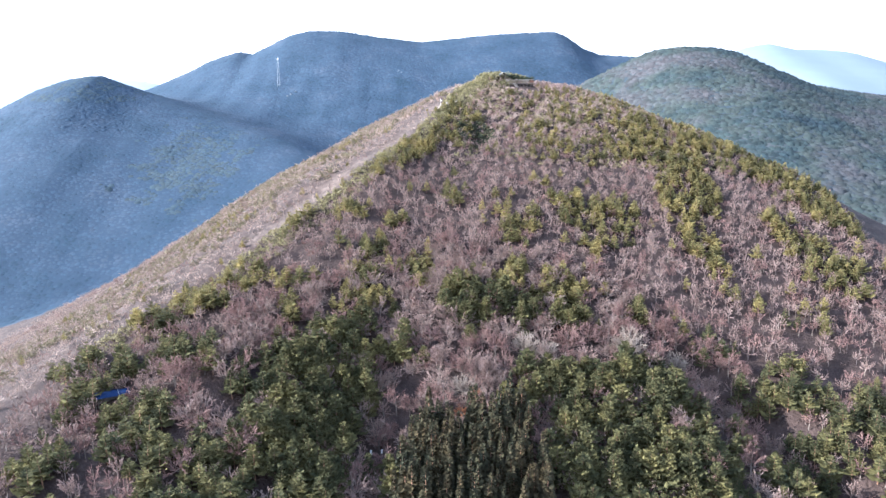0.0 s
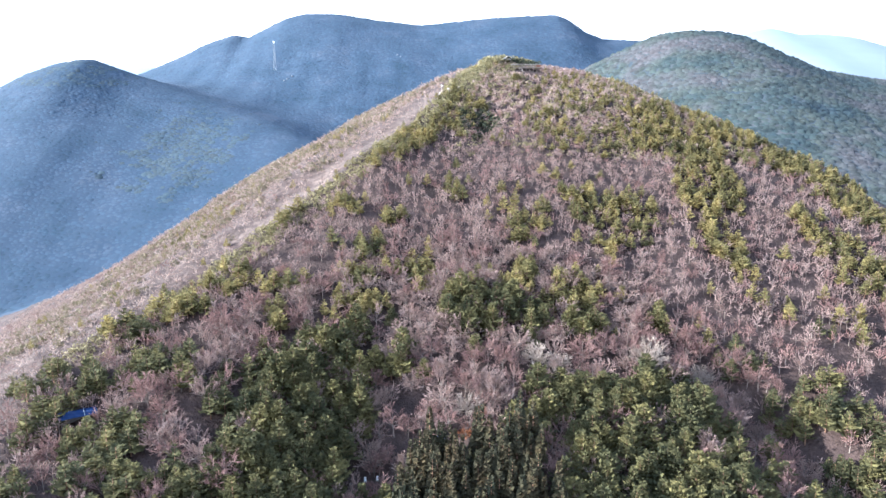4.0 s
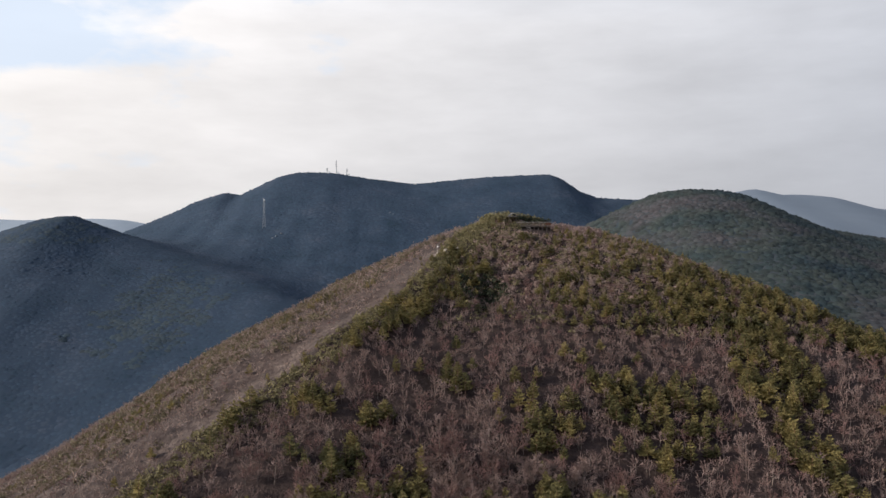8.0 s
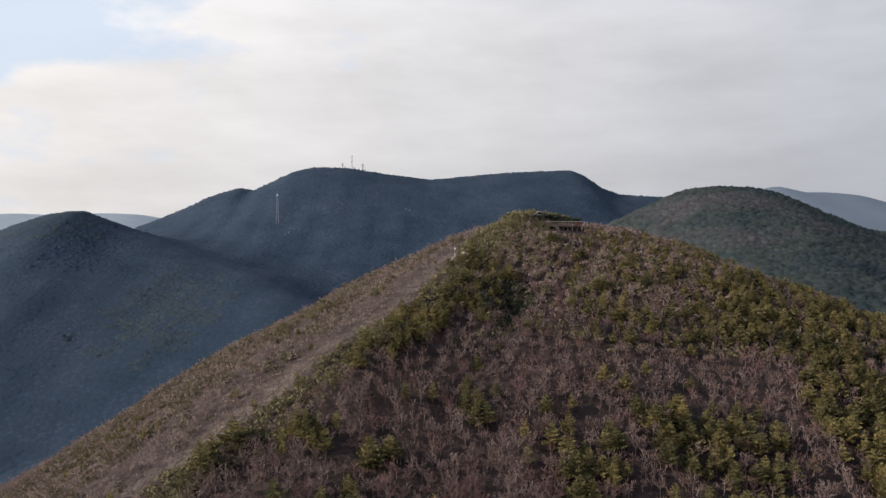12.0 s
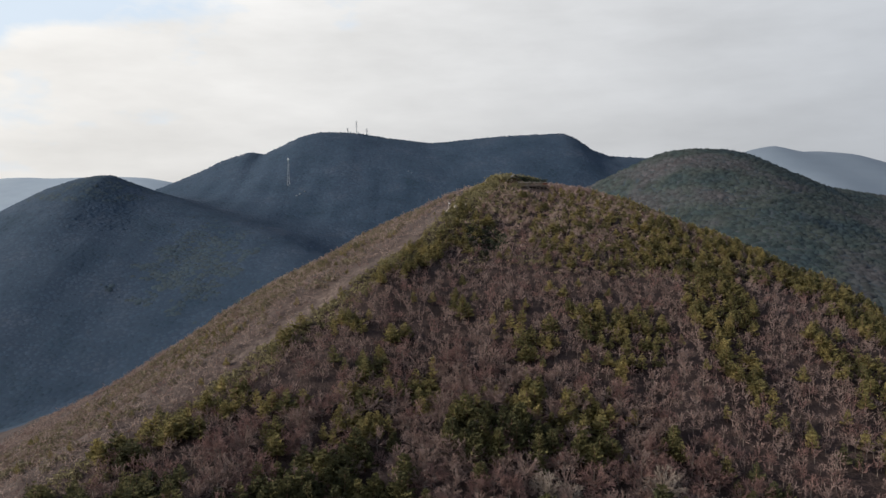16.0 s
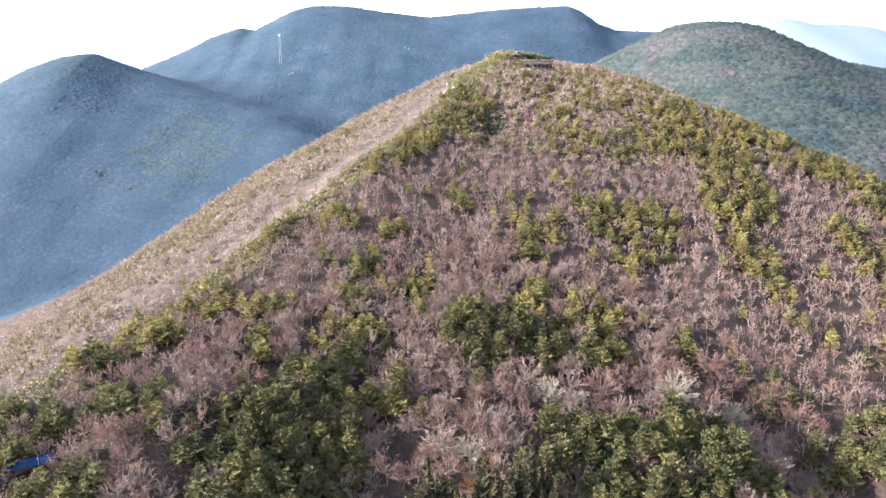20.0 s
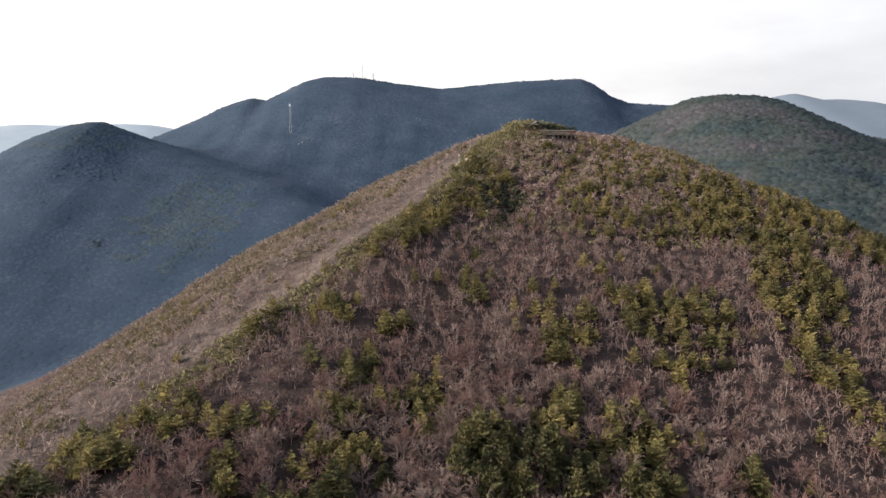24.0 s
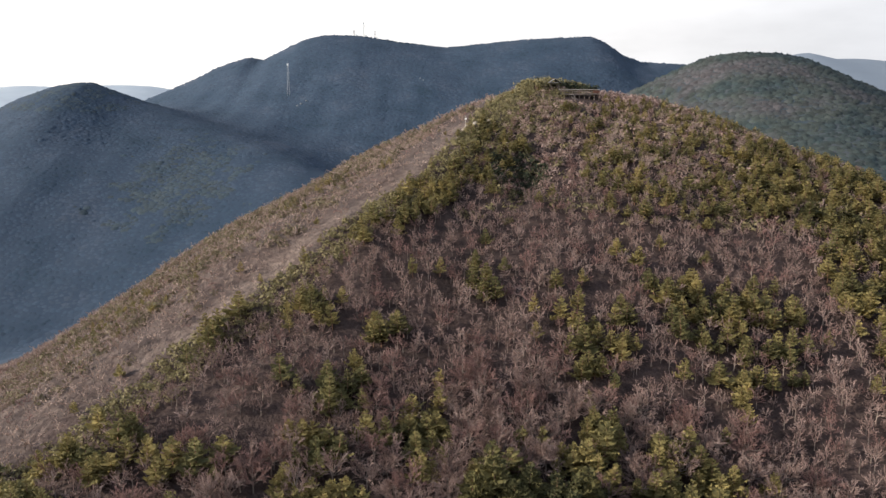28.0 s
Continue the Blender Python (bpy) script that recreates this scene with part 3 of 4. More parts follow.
PINES_FOOT_LEFT = [(-84, 222, 4.5, 4), (-44, 234, 7.4, 5.4), (-66, 233, 8, 5), (-77, 230, 6, 4.5), (-92, 230, 4.6, 2.6), (-71, 213, 8, 5), (-88, 234, 3.4, 2.7), (-87, 218, 4, 4.7), (-44, 221, 9, 3.2), (-43, 216, 6.5, 5), (-58, 191, 7, 7), (-41, 189, 7, 5), (-83, 197, 7, 5), (-32, 199, 7.5, 10), (-70, 180, 14, 8), (-30, 178, 14, 8)]
PINES_FOOT = [(29, 226, 14.4, 6), (46, 228, 9.4, 6), (51, 221, 7.3, 6), (15, 222, 5, 2.5), (34, 216, 12, 4.4), (79, 228, 5, 4.6), (89, 226, 5.6, 4), (68, 221, 2.5, 2.5), (35, 205, 15, 15), (54, 205, 11.6, 12), (100, 220, 6, 8), (83, 231, 7.6, 5.3), (40, 184, 24, 8), (88, 213, 11, 7), (74, 204, 9, 10), (104, 204, 12, 10)]
PINES_SPUR = [(-30, 292, 5, 4), (-26, 296, 4, 4), (1, 341, 5.6, 7.4), (-8, 331, 8, 8.7), (-17, 320, 7, 5.4), (-24, 315, 6, 5), (-45, 292, 5.7, 2.8), (-49, 287, 4.6, 2.6), (-69, 254, 8.4, 6.3), (-76, 247, 8, 4.2), (-56, 262, 8.8, 4), (6, 359, 7, 10), (9, 353, 7.5, 7.5), (-86, 334, 12, 10), (-41, 368, 13, 14)]
CEDARS = [(0, 213, 11, 3), (13, 215, 4.6, 4.7), (-5, 202, 9, 12.8), (10, 208, 5, 10), (4, 196, 14, 10)]
BIG_TREES = [(-18, 234, 3.6, 1), (-6, 226, 4.0, 1), (-13, 246, 4.2, 0), (4, 237, 3.8, 1), (1, 233, 3.5, 1), (15, 242, 4.6, 0), (11, 237, 4.4, 1), (30, 240, 5.0, 1), (-10, 233, 3.4, 0), (-15, 219, 2.9, 1), (-45, 242, 4.4, 1), (-47, 236, 3.4, 1), (-65, 223, 5.2, 1), (-71, 221, 4.0, 0), (-80, 210, 3.6, 1), (5, 222, 3.2, 1), (-17, 243, 3.4, 0), (-2, 243, 3.8, 0), (-55, 230, 4.4, 0), (-61, 220, 4.2, 1), (36, 243, 3.8, 1), (66, 236, 3.6, 0)]
PALE_TREES = [(2, 226, 3.9), (45, 239, 5.4), (19, 238, 4.6), (24, 237, 3.8), (57, 238, 4.0)]
CLEARINGS = [(x, y, 0.75 * r, 0.75 * r) for x, y, r, *_ in BIG_TREES + PALE_TREES] + [(-2.0, 218.0, 7.5, 2.8), (5.4, 216.6, 3.5, 2.2), (-20, 213, 7, 3), (-21.5, 240.5, 2.6, 4.0), (-78.5, 220.3, 3.8, 2.5), (36, 392.5, 8.5, 6.0)]
MEADOWS = [(-90, 243, 8, 4), (3, 365, 3, 10)]


def inside(x, y, stands, soft=0.0):
    """How far within any of the stands: above 0 inside, ragged at the rim."""
    best = np.full(np.shape(x), -9.0)
    for cx, cy, rx, ry in stands:
        best = np.maximum(best, 1 - np.hypot((x - cx) / rx, (y - cy) / ry))
    return best + soft * wave(x, y, 11, 3.0)


def scatter_points():
    """Tree places over the near hill, closer where trees are smaller."""
    pts = []
    step = 2.25
    gx, gy = np.meshgrid(np.arange(-135, 175, step), np.arange(168, 445, step))
    x = gx.ravel() + rng.uniform(-0.55, 0.55, gx.size) * step
    y = gy.ravel() + rng.uniform(-0.55, 0.55, gx.size) * step
    keep = (hill_height(x, y) > 165) & (inside(x, y, CLEARINGS) < 0) & (y < 424 + 0.1 * x) & (x < 140) & ((y > 188) | (rng.uniform(0, 1, len(x)) < 0.4))
    return x[keep], y[keep]


tx, ty = scatter_points()
tz = on_ground(tx, ty)
t_rand = rng.uniform(0, 1, len(tx))
pine_in = inside(tx, ty, PINES_RIM + PINES_FACE + PINES_MID + PINES_HOLLOW + PINES_FOOT_LEFT + PINES_FOOT + PINES_SPUR, 0.35)
cedar_in = inside(tx, ty, CEDARS, 0.2)
meadow_in = inside(tx, ty, MEADOWS, 0.3)
flank = left_of_spur(tx, ty)
t_pick = rng.uniform(0, 1, len(tx))
low = ty < 240
is_cedar = (cedar_in > 0) & (t_rand < 0.85)
clump = np.where(wave(tx, ty, 10, 5.5) + 0.5 * wave(tx, ty, 5, 0.5) > -0.12, 1.35, 0.35)
is_pine = ~is_cedar & (((pine_in > 0.05) & (t_rand < np.where(flank > -13, 0.42, np.where((ty < 262) | (tx > 62), 0.85, 0.68)) * clump)) | ((pine_in > -0.25) & (t_rand < 0.07)) | ((tx > 0) & (t_rand < 0.03 * clump)) | ((tx > 30) & (ty > 322) & (ty < 396) & (t_rand < 0.3 * clump)) | (t_rand < 0.025)) & ~((flank > 1) & (t_rand > 0.03) & (pine_in < 0.0)) & ~(low & (t_pick > 0.85))
crowded = ((pine_in > 0.16) & (t_pick > 0.65)) | (cedar_in > 0)
is_none = ~is_cedar & ~is_pine & (((meadow_in > 0) & (t_pick < 0.93)) | (t_pick > 0.93) | crowded | (t_pick > np.interp(ty, [200, 240, 262, 285, 330], [0.36, 0.46, 0.74, 0.92, 0.95])) | (flank > -9))
is_bare = ~(is_cedar | is_pine | is_none)
is_russet = is_bare & (wave(tx, ty, 13, 6.0) + 0.5 * wave(tx, ty, 5, 2.0) > np.where(ty < 252, 0.05, 0.32))
# trees are lower towards the windy summit and taller down the slope; only low scrub beyond the spur
t_tall = np.interp(ty, [170, 225, 270, 340, 400, 440], [1.10, 1.0, 0.80, 0.64, 0.42, 0.45]) * rng.uniform(0.72, 1.25, len(tx))
t_tall = t_tall * np.where(flank > 0, 0.6, 1.0) * np.where(is_bare, np.interp(ty, [200, 240, 270, 330, 400], [1.2, 1.22, 1.2, 1.15, 1.1]), 1.08)
t_turn = rng.uniform(0, 6.283, len(tx))

BARE = [bare_tree_shape(11 + k, 5.6, 2.6 + 0.3 * k, 13, 10, 12, 0.045, low=0.36) for k in range(4)]
PINE = [pine_shape(51 + k, 7.4, 2.3 + 0.2 * k, 9, 7, 9, blunt=0.6) for k in range(4)]
CEDAR = [cedar_shape(71 + k, 10.0, 1.9, 15, 8) for k in range(3)]
BARE_SMALL = [bare_tree_shape(111 + k, 4.2, 1.6 + 0.14 * k, 8, 5, 8, 0.062, sides=3, upright=0.6) for k in range(6)]
PINE_SMALL = [pine_shape(151 + k, 5.6, 1.85 + 0.14 * k, 7, 6, 4, sides=3, blunt=0.7) for k in range(5)]
CEDAR_SMALL = [cedar_shape(171 + k, 10.0, 1.9, 10, 6, sides=3) for k in range(3)]


def tree_thing(name, shape, bark, leaf, label, category, group):
    base = new(name)
    link_mesh("trunk", *shape[0], [bark], base)
    link_mesh("crown", *shape[1], [leaf], base)
    return tagged(base, label, category, group)


def plant(which, shapes, name, bark, leaf, label, category, group, size=1.0):
    masters = []
    for j, i in enumerate(which):
        s = t_tall[i] * size
        m = Matrix.LocRotScale((tx[i], ty[i], tz[i]), Euler((0, 0, t_turn[i])), None)
        k = j % len(shapes)
        if k == len(masters):
            masters.append(tree_thing(name, shapes[k], bark, leaf, label, category, group))
            masters[k].matrix_basis = m @ Matrix.Diagonal((s, s, s, 1))
        else:
            made = copy_thing(masters[k], m)
            made.scale = (s, s, s)


def woodland(which, shapes, name, bark, leaf, label, size=1.0, category="trees"):
    """The trees past counting, joined: stems and crowns of one kind."""
    which = np.asarray(which)
    for part_no, (title, mat) in enumerate(((name + "_stems", bark), (name + "_crowns", leaf))):
        verts, faces, k = [], [], 0
        for s_no, shape in enumerate(shapes):
            idx = which[s_no::len(shapes)]
            if not len(idx):
                continue
            v, f = shape[part_no]
            c, s = np.cos(t_turn[idx])[:, None], np.sin(t_turn[idx])[:, None]
            sc = (t_tall[idx] * size)[:, None]
            wide = sc * np.interp(t_rand[idx] * 7 % 1, [0, 1], [0.85, 1.25])[:, None]
            px = (v[:, 0] * c - v[:, 1] * s) * wide + tx[idx, None]
            py = (v[:, 0] * s + v[:, 1] * c) * wide + ty[idx, None]
            pz = v[:, 2] * sc + tz[idx, None]
            verts.append(np.stack([px, py, pz], -1).reshape(-1, 3))
            faces.append((f[None] + (np.arange(len(idx)) * len(v))[:, None, None]).reshape(-1, 3) + k)
            k += len(v) * len(idx)
        ob = link_mesh(title, np.concatenate(verts), np.concatenate(faces), [mat])
        tagged(ob, label, category, kind="stuff")


near_order = np.argsort(np.hypot(tx - 5, (ty - 205) * 1.0))
near_bare = [i for i in near_order if is_bare[i] and not is_russet[i] and ty[i] > 198][:290]
near_russet = [i for i in near_order if is_russet[i] and ty[i] > 198][:220]
near_pine = [i for i in near_order if is_pine[i] and ty[i] > 198][:295]
near_cedar = [i for i in near_order if is_cedar[i]][:190]
plant(near_bare, BARE, "bare_tree", M_BARK, M_TWIG, "leafless winter oak with a dome of fine brown twigs", "tree", "bare trees on the slope")
plant(near_russet, BARE, "russet_tree", M_BARK, M_RUSSET, "leafless reddish-brown tree with a dome of fine twigs", "tree", "russet trees on the slope")
plant(near_pine, PINE, "pine_tree", M_PBARK, M_SHADEPINE, "green pine tree with ragged needle pads on the slope", "tree", "pine trees on the slope")
plant(near_cedar, CEDAR, "cedar_tree", M_PBARK, M_CEDAR, "dark narrow cedar standing in a dense plantation", "tree", "cedar plantation")
taken = np.zeros(len(tx), bool)
taken[near_bare + near_russet + near_pine + near_cedar] = True
woodland(np.where(is_russet & ~taken)[0], BARE_SMALL, "russet_woodland", M_BARK, M_RUSSET, "reddish-brown leafless thickets scattered over the hillside")
# the upper slope's brighter light is put into the paler twig colour
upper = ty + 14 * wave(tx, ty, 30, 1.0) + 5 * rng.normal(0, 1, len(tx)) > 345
woodland(np.where(is_bare & ~is_russet & ~taken & ~upper)[0], BARE_SMALL, "bare_woodland", M_BARK, M_TWIG, "leafless grey-brown winter woodland covering the hillside")
woodland(np.where(is_bare & ~is_russet & ~taken & upper)[0], BARE_SMALL, "summit_woodland", M_BARK, M_BRUSH, "low leafless woodland on the upper slope, brightened through its tan twig colour")
# below this height the pines take the shaded needle tone
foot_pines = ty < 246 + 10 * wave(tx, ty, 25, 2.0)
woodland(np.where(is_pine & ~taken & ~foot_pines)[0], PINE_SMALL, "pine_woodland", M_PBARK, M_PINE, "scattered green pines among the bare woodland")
woodland(np.where(is_pine & ~taken & foot_pines)[0], PINE_SMALL, "foot_pine_woodland", M_PBARK, M_SHADEPINE, "pines at the foot of the slope, shade put into their dark needles")
rest = np.where(is_cedar & ~taken)[0]
if len(rest):
    woodland(rest, CEDAR_SMALL, "cedar_woodland", M_PBARK, M_CEDAR, "dark cedar plantation at the foot of the slope")


def scrub():
    """Low brushwood thick over the sunny flank beyond the spur."""
    global tx, ty, tz, t_tall, t_turn, t_rand
    gx, gy = np.meshgrid(np.arange(-300, 20, 2.5), np.arange(185, 424, 2.5))
    x = gx.ravel() + rng.uniform(-0.8, 0.8, gx.size)
    y = gy.ravel() + rng.uniform(-0.8, 0.8, gx.size)
    f = left_of_spur(x, y)
    keep = (f > 0) & (f < 190) & ((f > 9) | (rng.uniform(0, 1, len(x)) < 0.5) | (y < 284))
    tx, ty = x[keep], y[keep]
    tz = on_ground(tx, ty)
    n = len(tx)
    t_tall, t_turn, t_rand = rng.uniform(0.36, 0.74, n) * (1 + 0.4 * wave(tx, ty, 14, 2.0)), rng.uniform(0, 6.283, n), rng.uniform(0, 1, n)
    shapes = [bare_tree_shape(211 + k, 4.6, 2.5, 6, 2, 4, 0.17, sides=3) for k in range(4)]
    pick = wave(tx, ty, 17, 8.0) + rng.normal(0, 0.4, n)
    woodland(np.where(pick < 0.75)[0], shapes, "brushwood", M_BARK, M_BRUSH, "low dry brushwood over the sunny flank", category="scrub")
    woodland(np.where(pick >= 0.75)[0], shapes, "russet_brushwood", M_BARK, M_RUSSET, "low reddish brushwood over the sunny flank", category="scrub")


scrub()


def thicket(name, mat, test, step, size, tufts, label, x0=-110, x1=75, y0=215, y1=430, lift=0.5):
    """Low evergreen cover, branch to branch, as ragged tufts close to the ground."""
    gx, gy = np.meshgrid(np.arange(x0, x1, step), np.arange(y0, y1, step))
    x = gx.ravel() + rng.uniform(-0.6, 0.6, gx.size) * step
    y = gy.ravel() + rng.uniform(-0.6, 0.6, gx.size) * step
    keep = test(x, y)
    x, y = x[keep], y[keep]
    s = size * rng.uniform(0.55, 1.4, len(x))
    c = np.stack([x, y, on_ground(x, y) + lift * s], -1)
    v, f = tuft(c, s, int(tufts * 2.2), rng, 0.8, 0.54)
    tagged(link_mesh(name, v, f, [mat]), label, "thicket", kind="stuff")


thicket("spur_thicket", M_THICKET, lambda x, y: (left_of_spur(x, y) > -13 - 7 * np.clip((y - 330) / 40, 0, 1)) & (left_of_spur(x, y) < 0.5 + 3 * (y > 375)) & (y > 238) & (y < 404) & (wave(x, y, 12, 4.0) + 0.4 * wave(x, y, 4, 1.0) > -0.75 + 0.06 * np.clip(-8 - left_of_spur(x, y), 0, 12) + 0.5 * (y < 262)), 1.25, 1.1, 12, "low olive-green thicket along the crest of the spur")
thicket("flank_bushes", M_OLIVE, lambda x, y: (left_of_spur(x, y) > 9) & (left_of_spur(x, y) < 130) & (wave(x, y, 26, 9.0) + 0.4 * wave(x, y, 9, 1.0) > 0.42 - 0.45 * np.clip((left_of_spur(x, y) - 14) / 22, 0, 1) - 0.2 * np.clip((y - 330) / 60, 0, 1)), 1.9, 1.3, 11, "olive bushes dotted over the dry flank", x0=-220)
thicket("summit_thicket", M_THICKET, lambda x, y: (np.hypot((x - 27) / 17, (y - 404) / 9) < 1) & ~((np.abs(x - 35) < 9) & (np.abs(y - 396.0) < 3.2)) & (wave(x, y, 7, 2.0) > -0.1 - 0.4 * (x < 24)), 1.1, 0.8, 12, "olive-green bushes round the summit lookout")
thicket("upper_bushes", M_THICKET, lambda x, y: (left_of_spur(x, y) < -10) & (y > 322) & (y < 404) & (x < 110) & ~((x > 26) & (x < 62) & (y > 385)) & (wave(x, y, 19, 3.0) + 0.7 * wave(x, y, 5, 6.0) > 0.12 - 0.45 * np.clip((x - 25) / 30, 0, 1)), 1.9, 1.3, 12, "olive bushes among the low trees below the summit", x1=112)
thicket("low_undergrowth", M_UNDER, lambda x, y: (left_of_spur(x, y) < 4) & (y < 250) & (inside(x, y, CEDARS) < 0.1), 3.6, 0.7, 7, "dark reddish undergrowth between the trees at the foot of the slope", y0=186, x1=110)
thicket("hollow_firs", M_DARKPINE, lambda x, y: np.hypot((x - 14) / 7.5, (y - 344) / 8) < 1, 1.2, 1.3, 16, "fir thicket in a hollow, its shade put into the dark needles", lift=0.9)
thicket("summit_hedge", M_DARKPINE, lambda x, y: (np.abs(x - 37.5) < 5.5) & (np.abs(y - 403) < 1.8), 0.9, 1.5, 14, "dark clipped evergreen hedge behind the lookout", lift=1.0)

thicket("upper_brush", M_PINK, lambda x, y: (left_of_spur(x, y) < -11) & (y > 338) & (y < 408) & (x < 105) & ~((np.abs(x - 35) < 9) & (np.abs(y - 394.0) < 5.5)) & (wave(x, y, 8, 7.0) + 0.7 * wave(x, y, 17, 4.0) > -0.1), 1.6, 1.25, 12, "low pale brush between the trees below the summit", x1=106)
thicket("summit_dome", M_THICKET, lambda x, y: (np.hypot((x - 32) / 11, (y - 407) / 4) < 1) | (np.hypot((x - 23) / 5, (y - 402) / 4) < 1), 1.0, 1.5, 14, "olive evergreen bushes crowning the summit", lift=1.0)
thicket("summit_brush", M_PINK, lambda x, y: (np.hypot((x - 30) / 3.2, (y - 408.5) / 2.5) < 1) | (np.hypot((x - 53) / 10, (y - 398) / 6) < 1), 1.1, 1.25, 14, "pinkish leafless brush domes on the summit", lift=0.9)


DOME = [bare_tree_shape(31 + k, 6.0, 3.5, 22, 13, 13, 0.042, upright=0.2, low=0.26) for k in range(3)]


def big_trees():
    """The broad-crowned trees that stand out round the clearing."""
    masters = {}
    kinds = (("spreading_oak", M_BARK, M_TWIG, "broad leafless oak with grey-brown branching crown", "spreading oaks round the clearing"),
             ("spreading_russet_tree", M_BARK, M_RUSSET, "broad leafless tree with a reddish-brown rounded crown", "spreading russet trees round the clearing"),
             ("pale_tree", M_PALE, M_PALE, "big leafless tree with pale sunlit branches", "pale trees near the clearing"),
             ("coppery_tree", M_BARK, M_COPPER, "small tree still holding dry coppery-brown leaves", "coppery trees by the clearing"))
    for j, (x, y, r, kind) in enumerate(BIG_TREES + [(*p, 2) for p in PALE_TREES] + [(5.2, 224.2, 2.6, 3), (1.4, 220.4, 2.0, 3)]):
        m = Matrix.LocRotScale((x, y, float(on_ground(x, y)) - 0.16 * r), Euler((0, 0, 1.3 * j)), None)
        key = (kind, j % 3)
        if key not in masters:
            name, bark, leaf, label, group = kinds[kind]
            masters[key] = tree_thing(name, DOME[j % 3], bark, leaf, label, "tree", group)
            masters[key].matrix_basis = m @ Matrix.Diagonal((r / 3.4, r / 3.4, r / 3.4, 1))
        else:
            copy_thing(masters[key], m).scale = (r / 3.4, r / 3.4, r / 3.4)


big_trees()


def far_woods(name, x0, x1, y0, y1, step, size, mat, test, label, tall=0.22):
    """Rough canopy on the slopes beyond, too many trees to count."""
    gx, gy = np.meshgrid(np.arange(x0, x1, step), np.arange(y0, y1, step))
    gx = gx + (np.arange(len(gx)) % 2)[:, None] * step * 0.5
    x = gx.ravel() + rng.uniform(-0.5, 0.5, gx.size) * step
    y = gy.ravel() + rng.uniform(-0.5, 0.5, gx.size) * step
    keep = test(x, y) & (hill_height(x, y) < land(x, y) - 1)
    x, y = x[keep], y[keep]
    n = len(x)
    s = size * rng.uniform(0.65, 1.35, n)
    foot = np.stack([x, y, on_ground(x, y) - 0.05 * s], -1)
    gx = on_ground(x + 15, y) - on_ground(x - 15, y)
    gy = on_ground(x, y + 15) - on_ground(x, y - 15)
    slope = np.stack([-gx / 30, -gy / 30, np.ones(n)], -1)
    slope /= np.linalg.norm(slope, axis=1, keepdims=True)
    # each crown is a low faceted dome with an uneven rim, leaning with the slope
    side = np.cross(slope, (0.0, 1.0, 0.0))
    side /= np.linalg.norm(side, axis=1, keepdims=True)
    fore = np.cross(slope, side)
    apex = foot + slope * (s * tall * rng.uniform(0.5, 1.4, n))[:, None] + rng.normal(0, 0.08, (n, 3)) * s[:, None] * (1, 1, 0)
    turn = rng.uniform(0, 6.283, n)
    rim = []
    for k in range(5):
        a = (turn + k * 1.2566)[:, None]
        rim.append(foot + (side * np.cos(a) + fore * np.sin(a)) * (s * rng.uniform(0.7, 1.15, n))[:, None])
    v = np.stack([np.stack([apex, rim[k], rim[(k + 1) % 5]], 1) for k in range(5)], 1).reshape(-1, 3)
    ob = link_mesh(name, v.reshape(n, 15, 3)[:, [0, 1, 2, 5, 8, 11]].reshape(-1, 3), (np.arange(n)[:, None, None] * 6 + np.array([[0, 1, 2], [0, 2, 3], [0, 3, 4], [0, 4, 5], [0, 5, 1]])).reshape(-1, 3), [mat], smooth=True)
    tagged(ob, label, "trees", kind="stuff")


far_woods("mountain_woods", -640, 400, 860, 1330, 3.9, 3.5, M_HAZEWOOD, lambda x, y: (land(x, y) > 190) & ~((x > 70) & (y < 1060)) & (y < 1320), "winter woods covering the far mountain, haze blue put into the colour")
far_woods("valley_woods", -640, -60, 400, 1015, 3.4, 3.0, M_HAZEWOOD, lambda x, y: (land(x, y) > 60) & (x < -95 + 0.1 * (500 - y)) & (x > -0.72 * y - 20), "winter woods on the slope across the valley, haze blue put into the colour", tall=0.15)
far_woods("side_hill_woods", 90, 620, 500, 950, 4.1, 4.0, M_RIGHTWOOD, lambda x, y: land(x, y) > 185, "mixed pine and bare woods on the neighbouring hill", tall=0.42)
far_woods("far_pine_stand", -380, -130, 640, 960, 3.3, 3.6, M_FARPINE, lambda x, y: (np.hypot((x + 232) / 48, (y - 820) / 80) + 0.75 * wave(x, y, 47, 1.0) + 0.4 * wave(x, y, 17, 2.0) + 0.2 * wave(x, y, 7, 3.0)) < 0.85, "pine stand on the slope across the valley, painted haze blue", tall=0.24)
far_woods("peak_pines", -470, -330, 900, 1010, 3.3, 3.4, M_FARPINE, lambda x, y: (land(x, y) > 296) & (wave(x, y, 37, 1.0) + 0.5 * wave(x, y, 13, 2.0) > 0.0), "pines on the crown of the peak across the valley, painted haze blue", tall=0.24)
far_woods("mountain_crest_trees", -640, 420, 1288, 1310, 3.0, 2.9, M_HAZEWOOD, lambda x, y: (land(x, y) > 200) & (wave(x, y, 29, 1.0) + 0.8 * wave(x, y, 7, 2.0) > -0.35), "ragged fringe of trees along the mountain crest", tall=0.6)
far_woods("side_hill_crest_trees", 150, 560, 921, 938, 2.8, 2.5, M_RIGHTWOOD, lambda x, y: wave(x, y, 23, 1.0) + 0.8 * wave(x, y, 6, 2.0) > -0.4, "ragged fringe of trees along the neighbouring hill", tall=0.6)


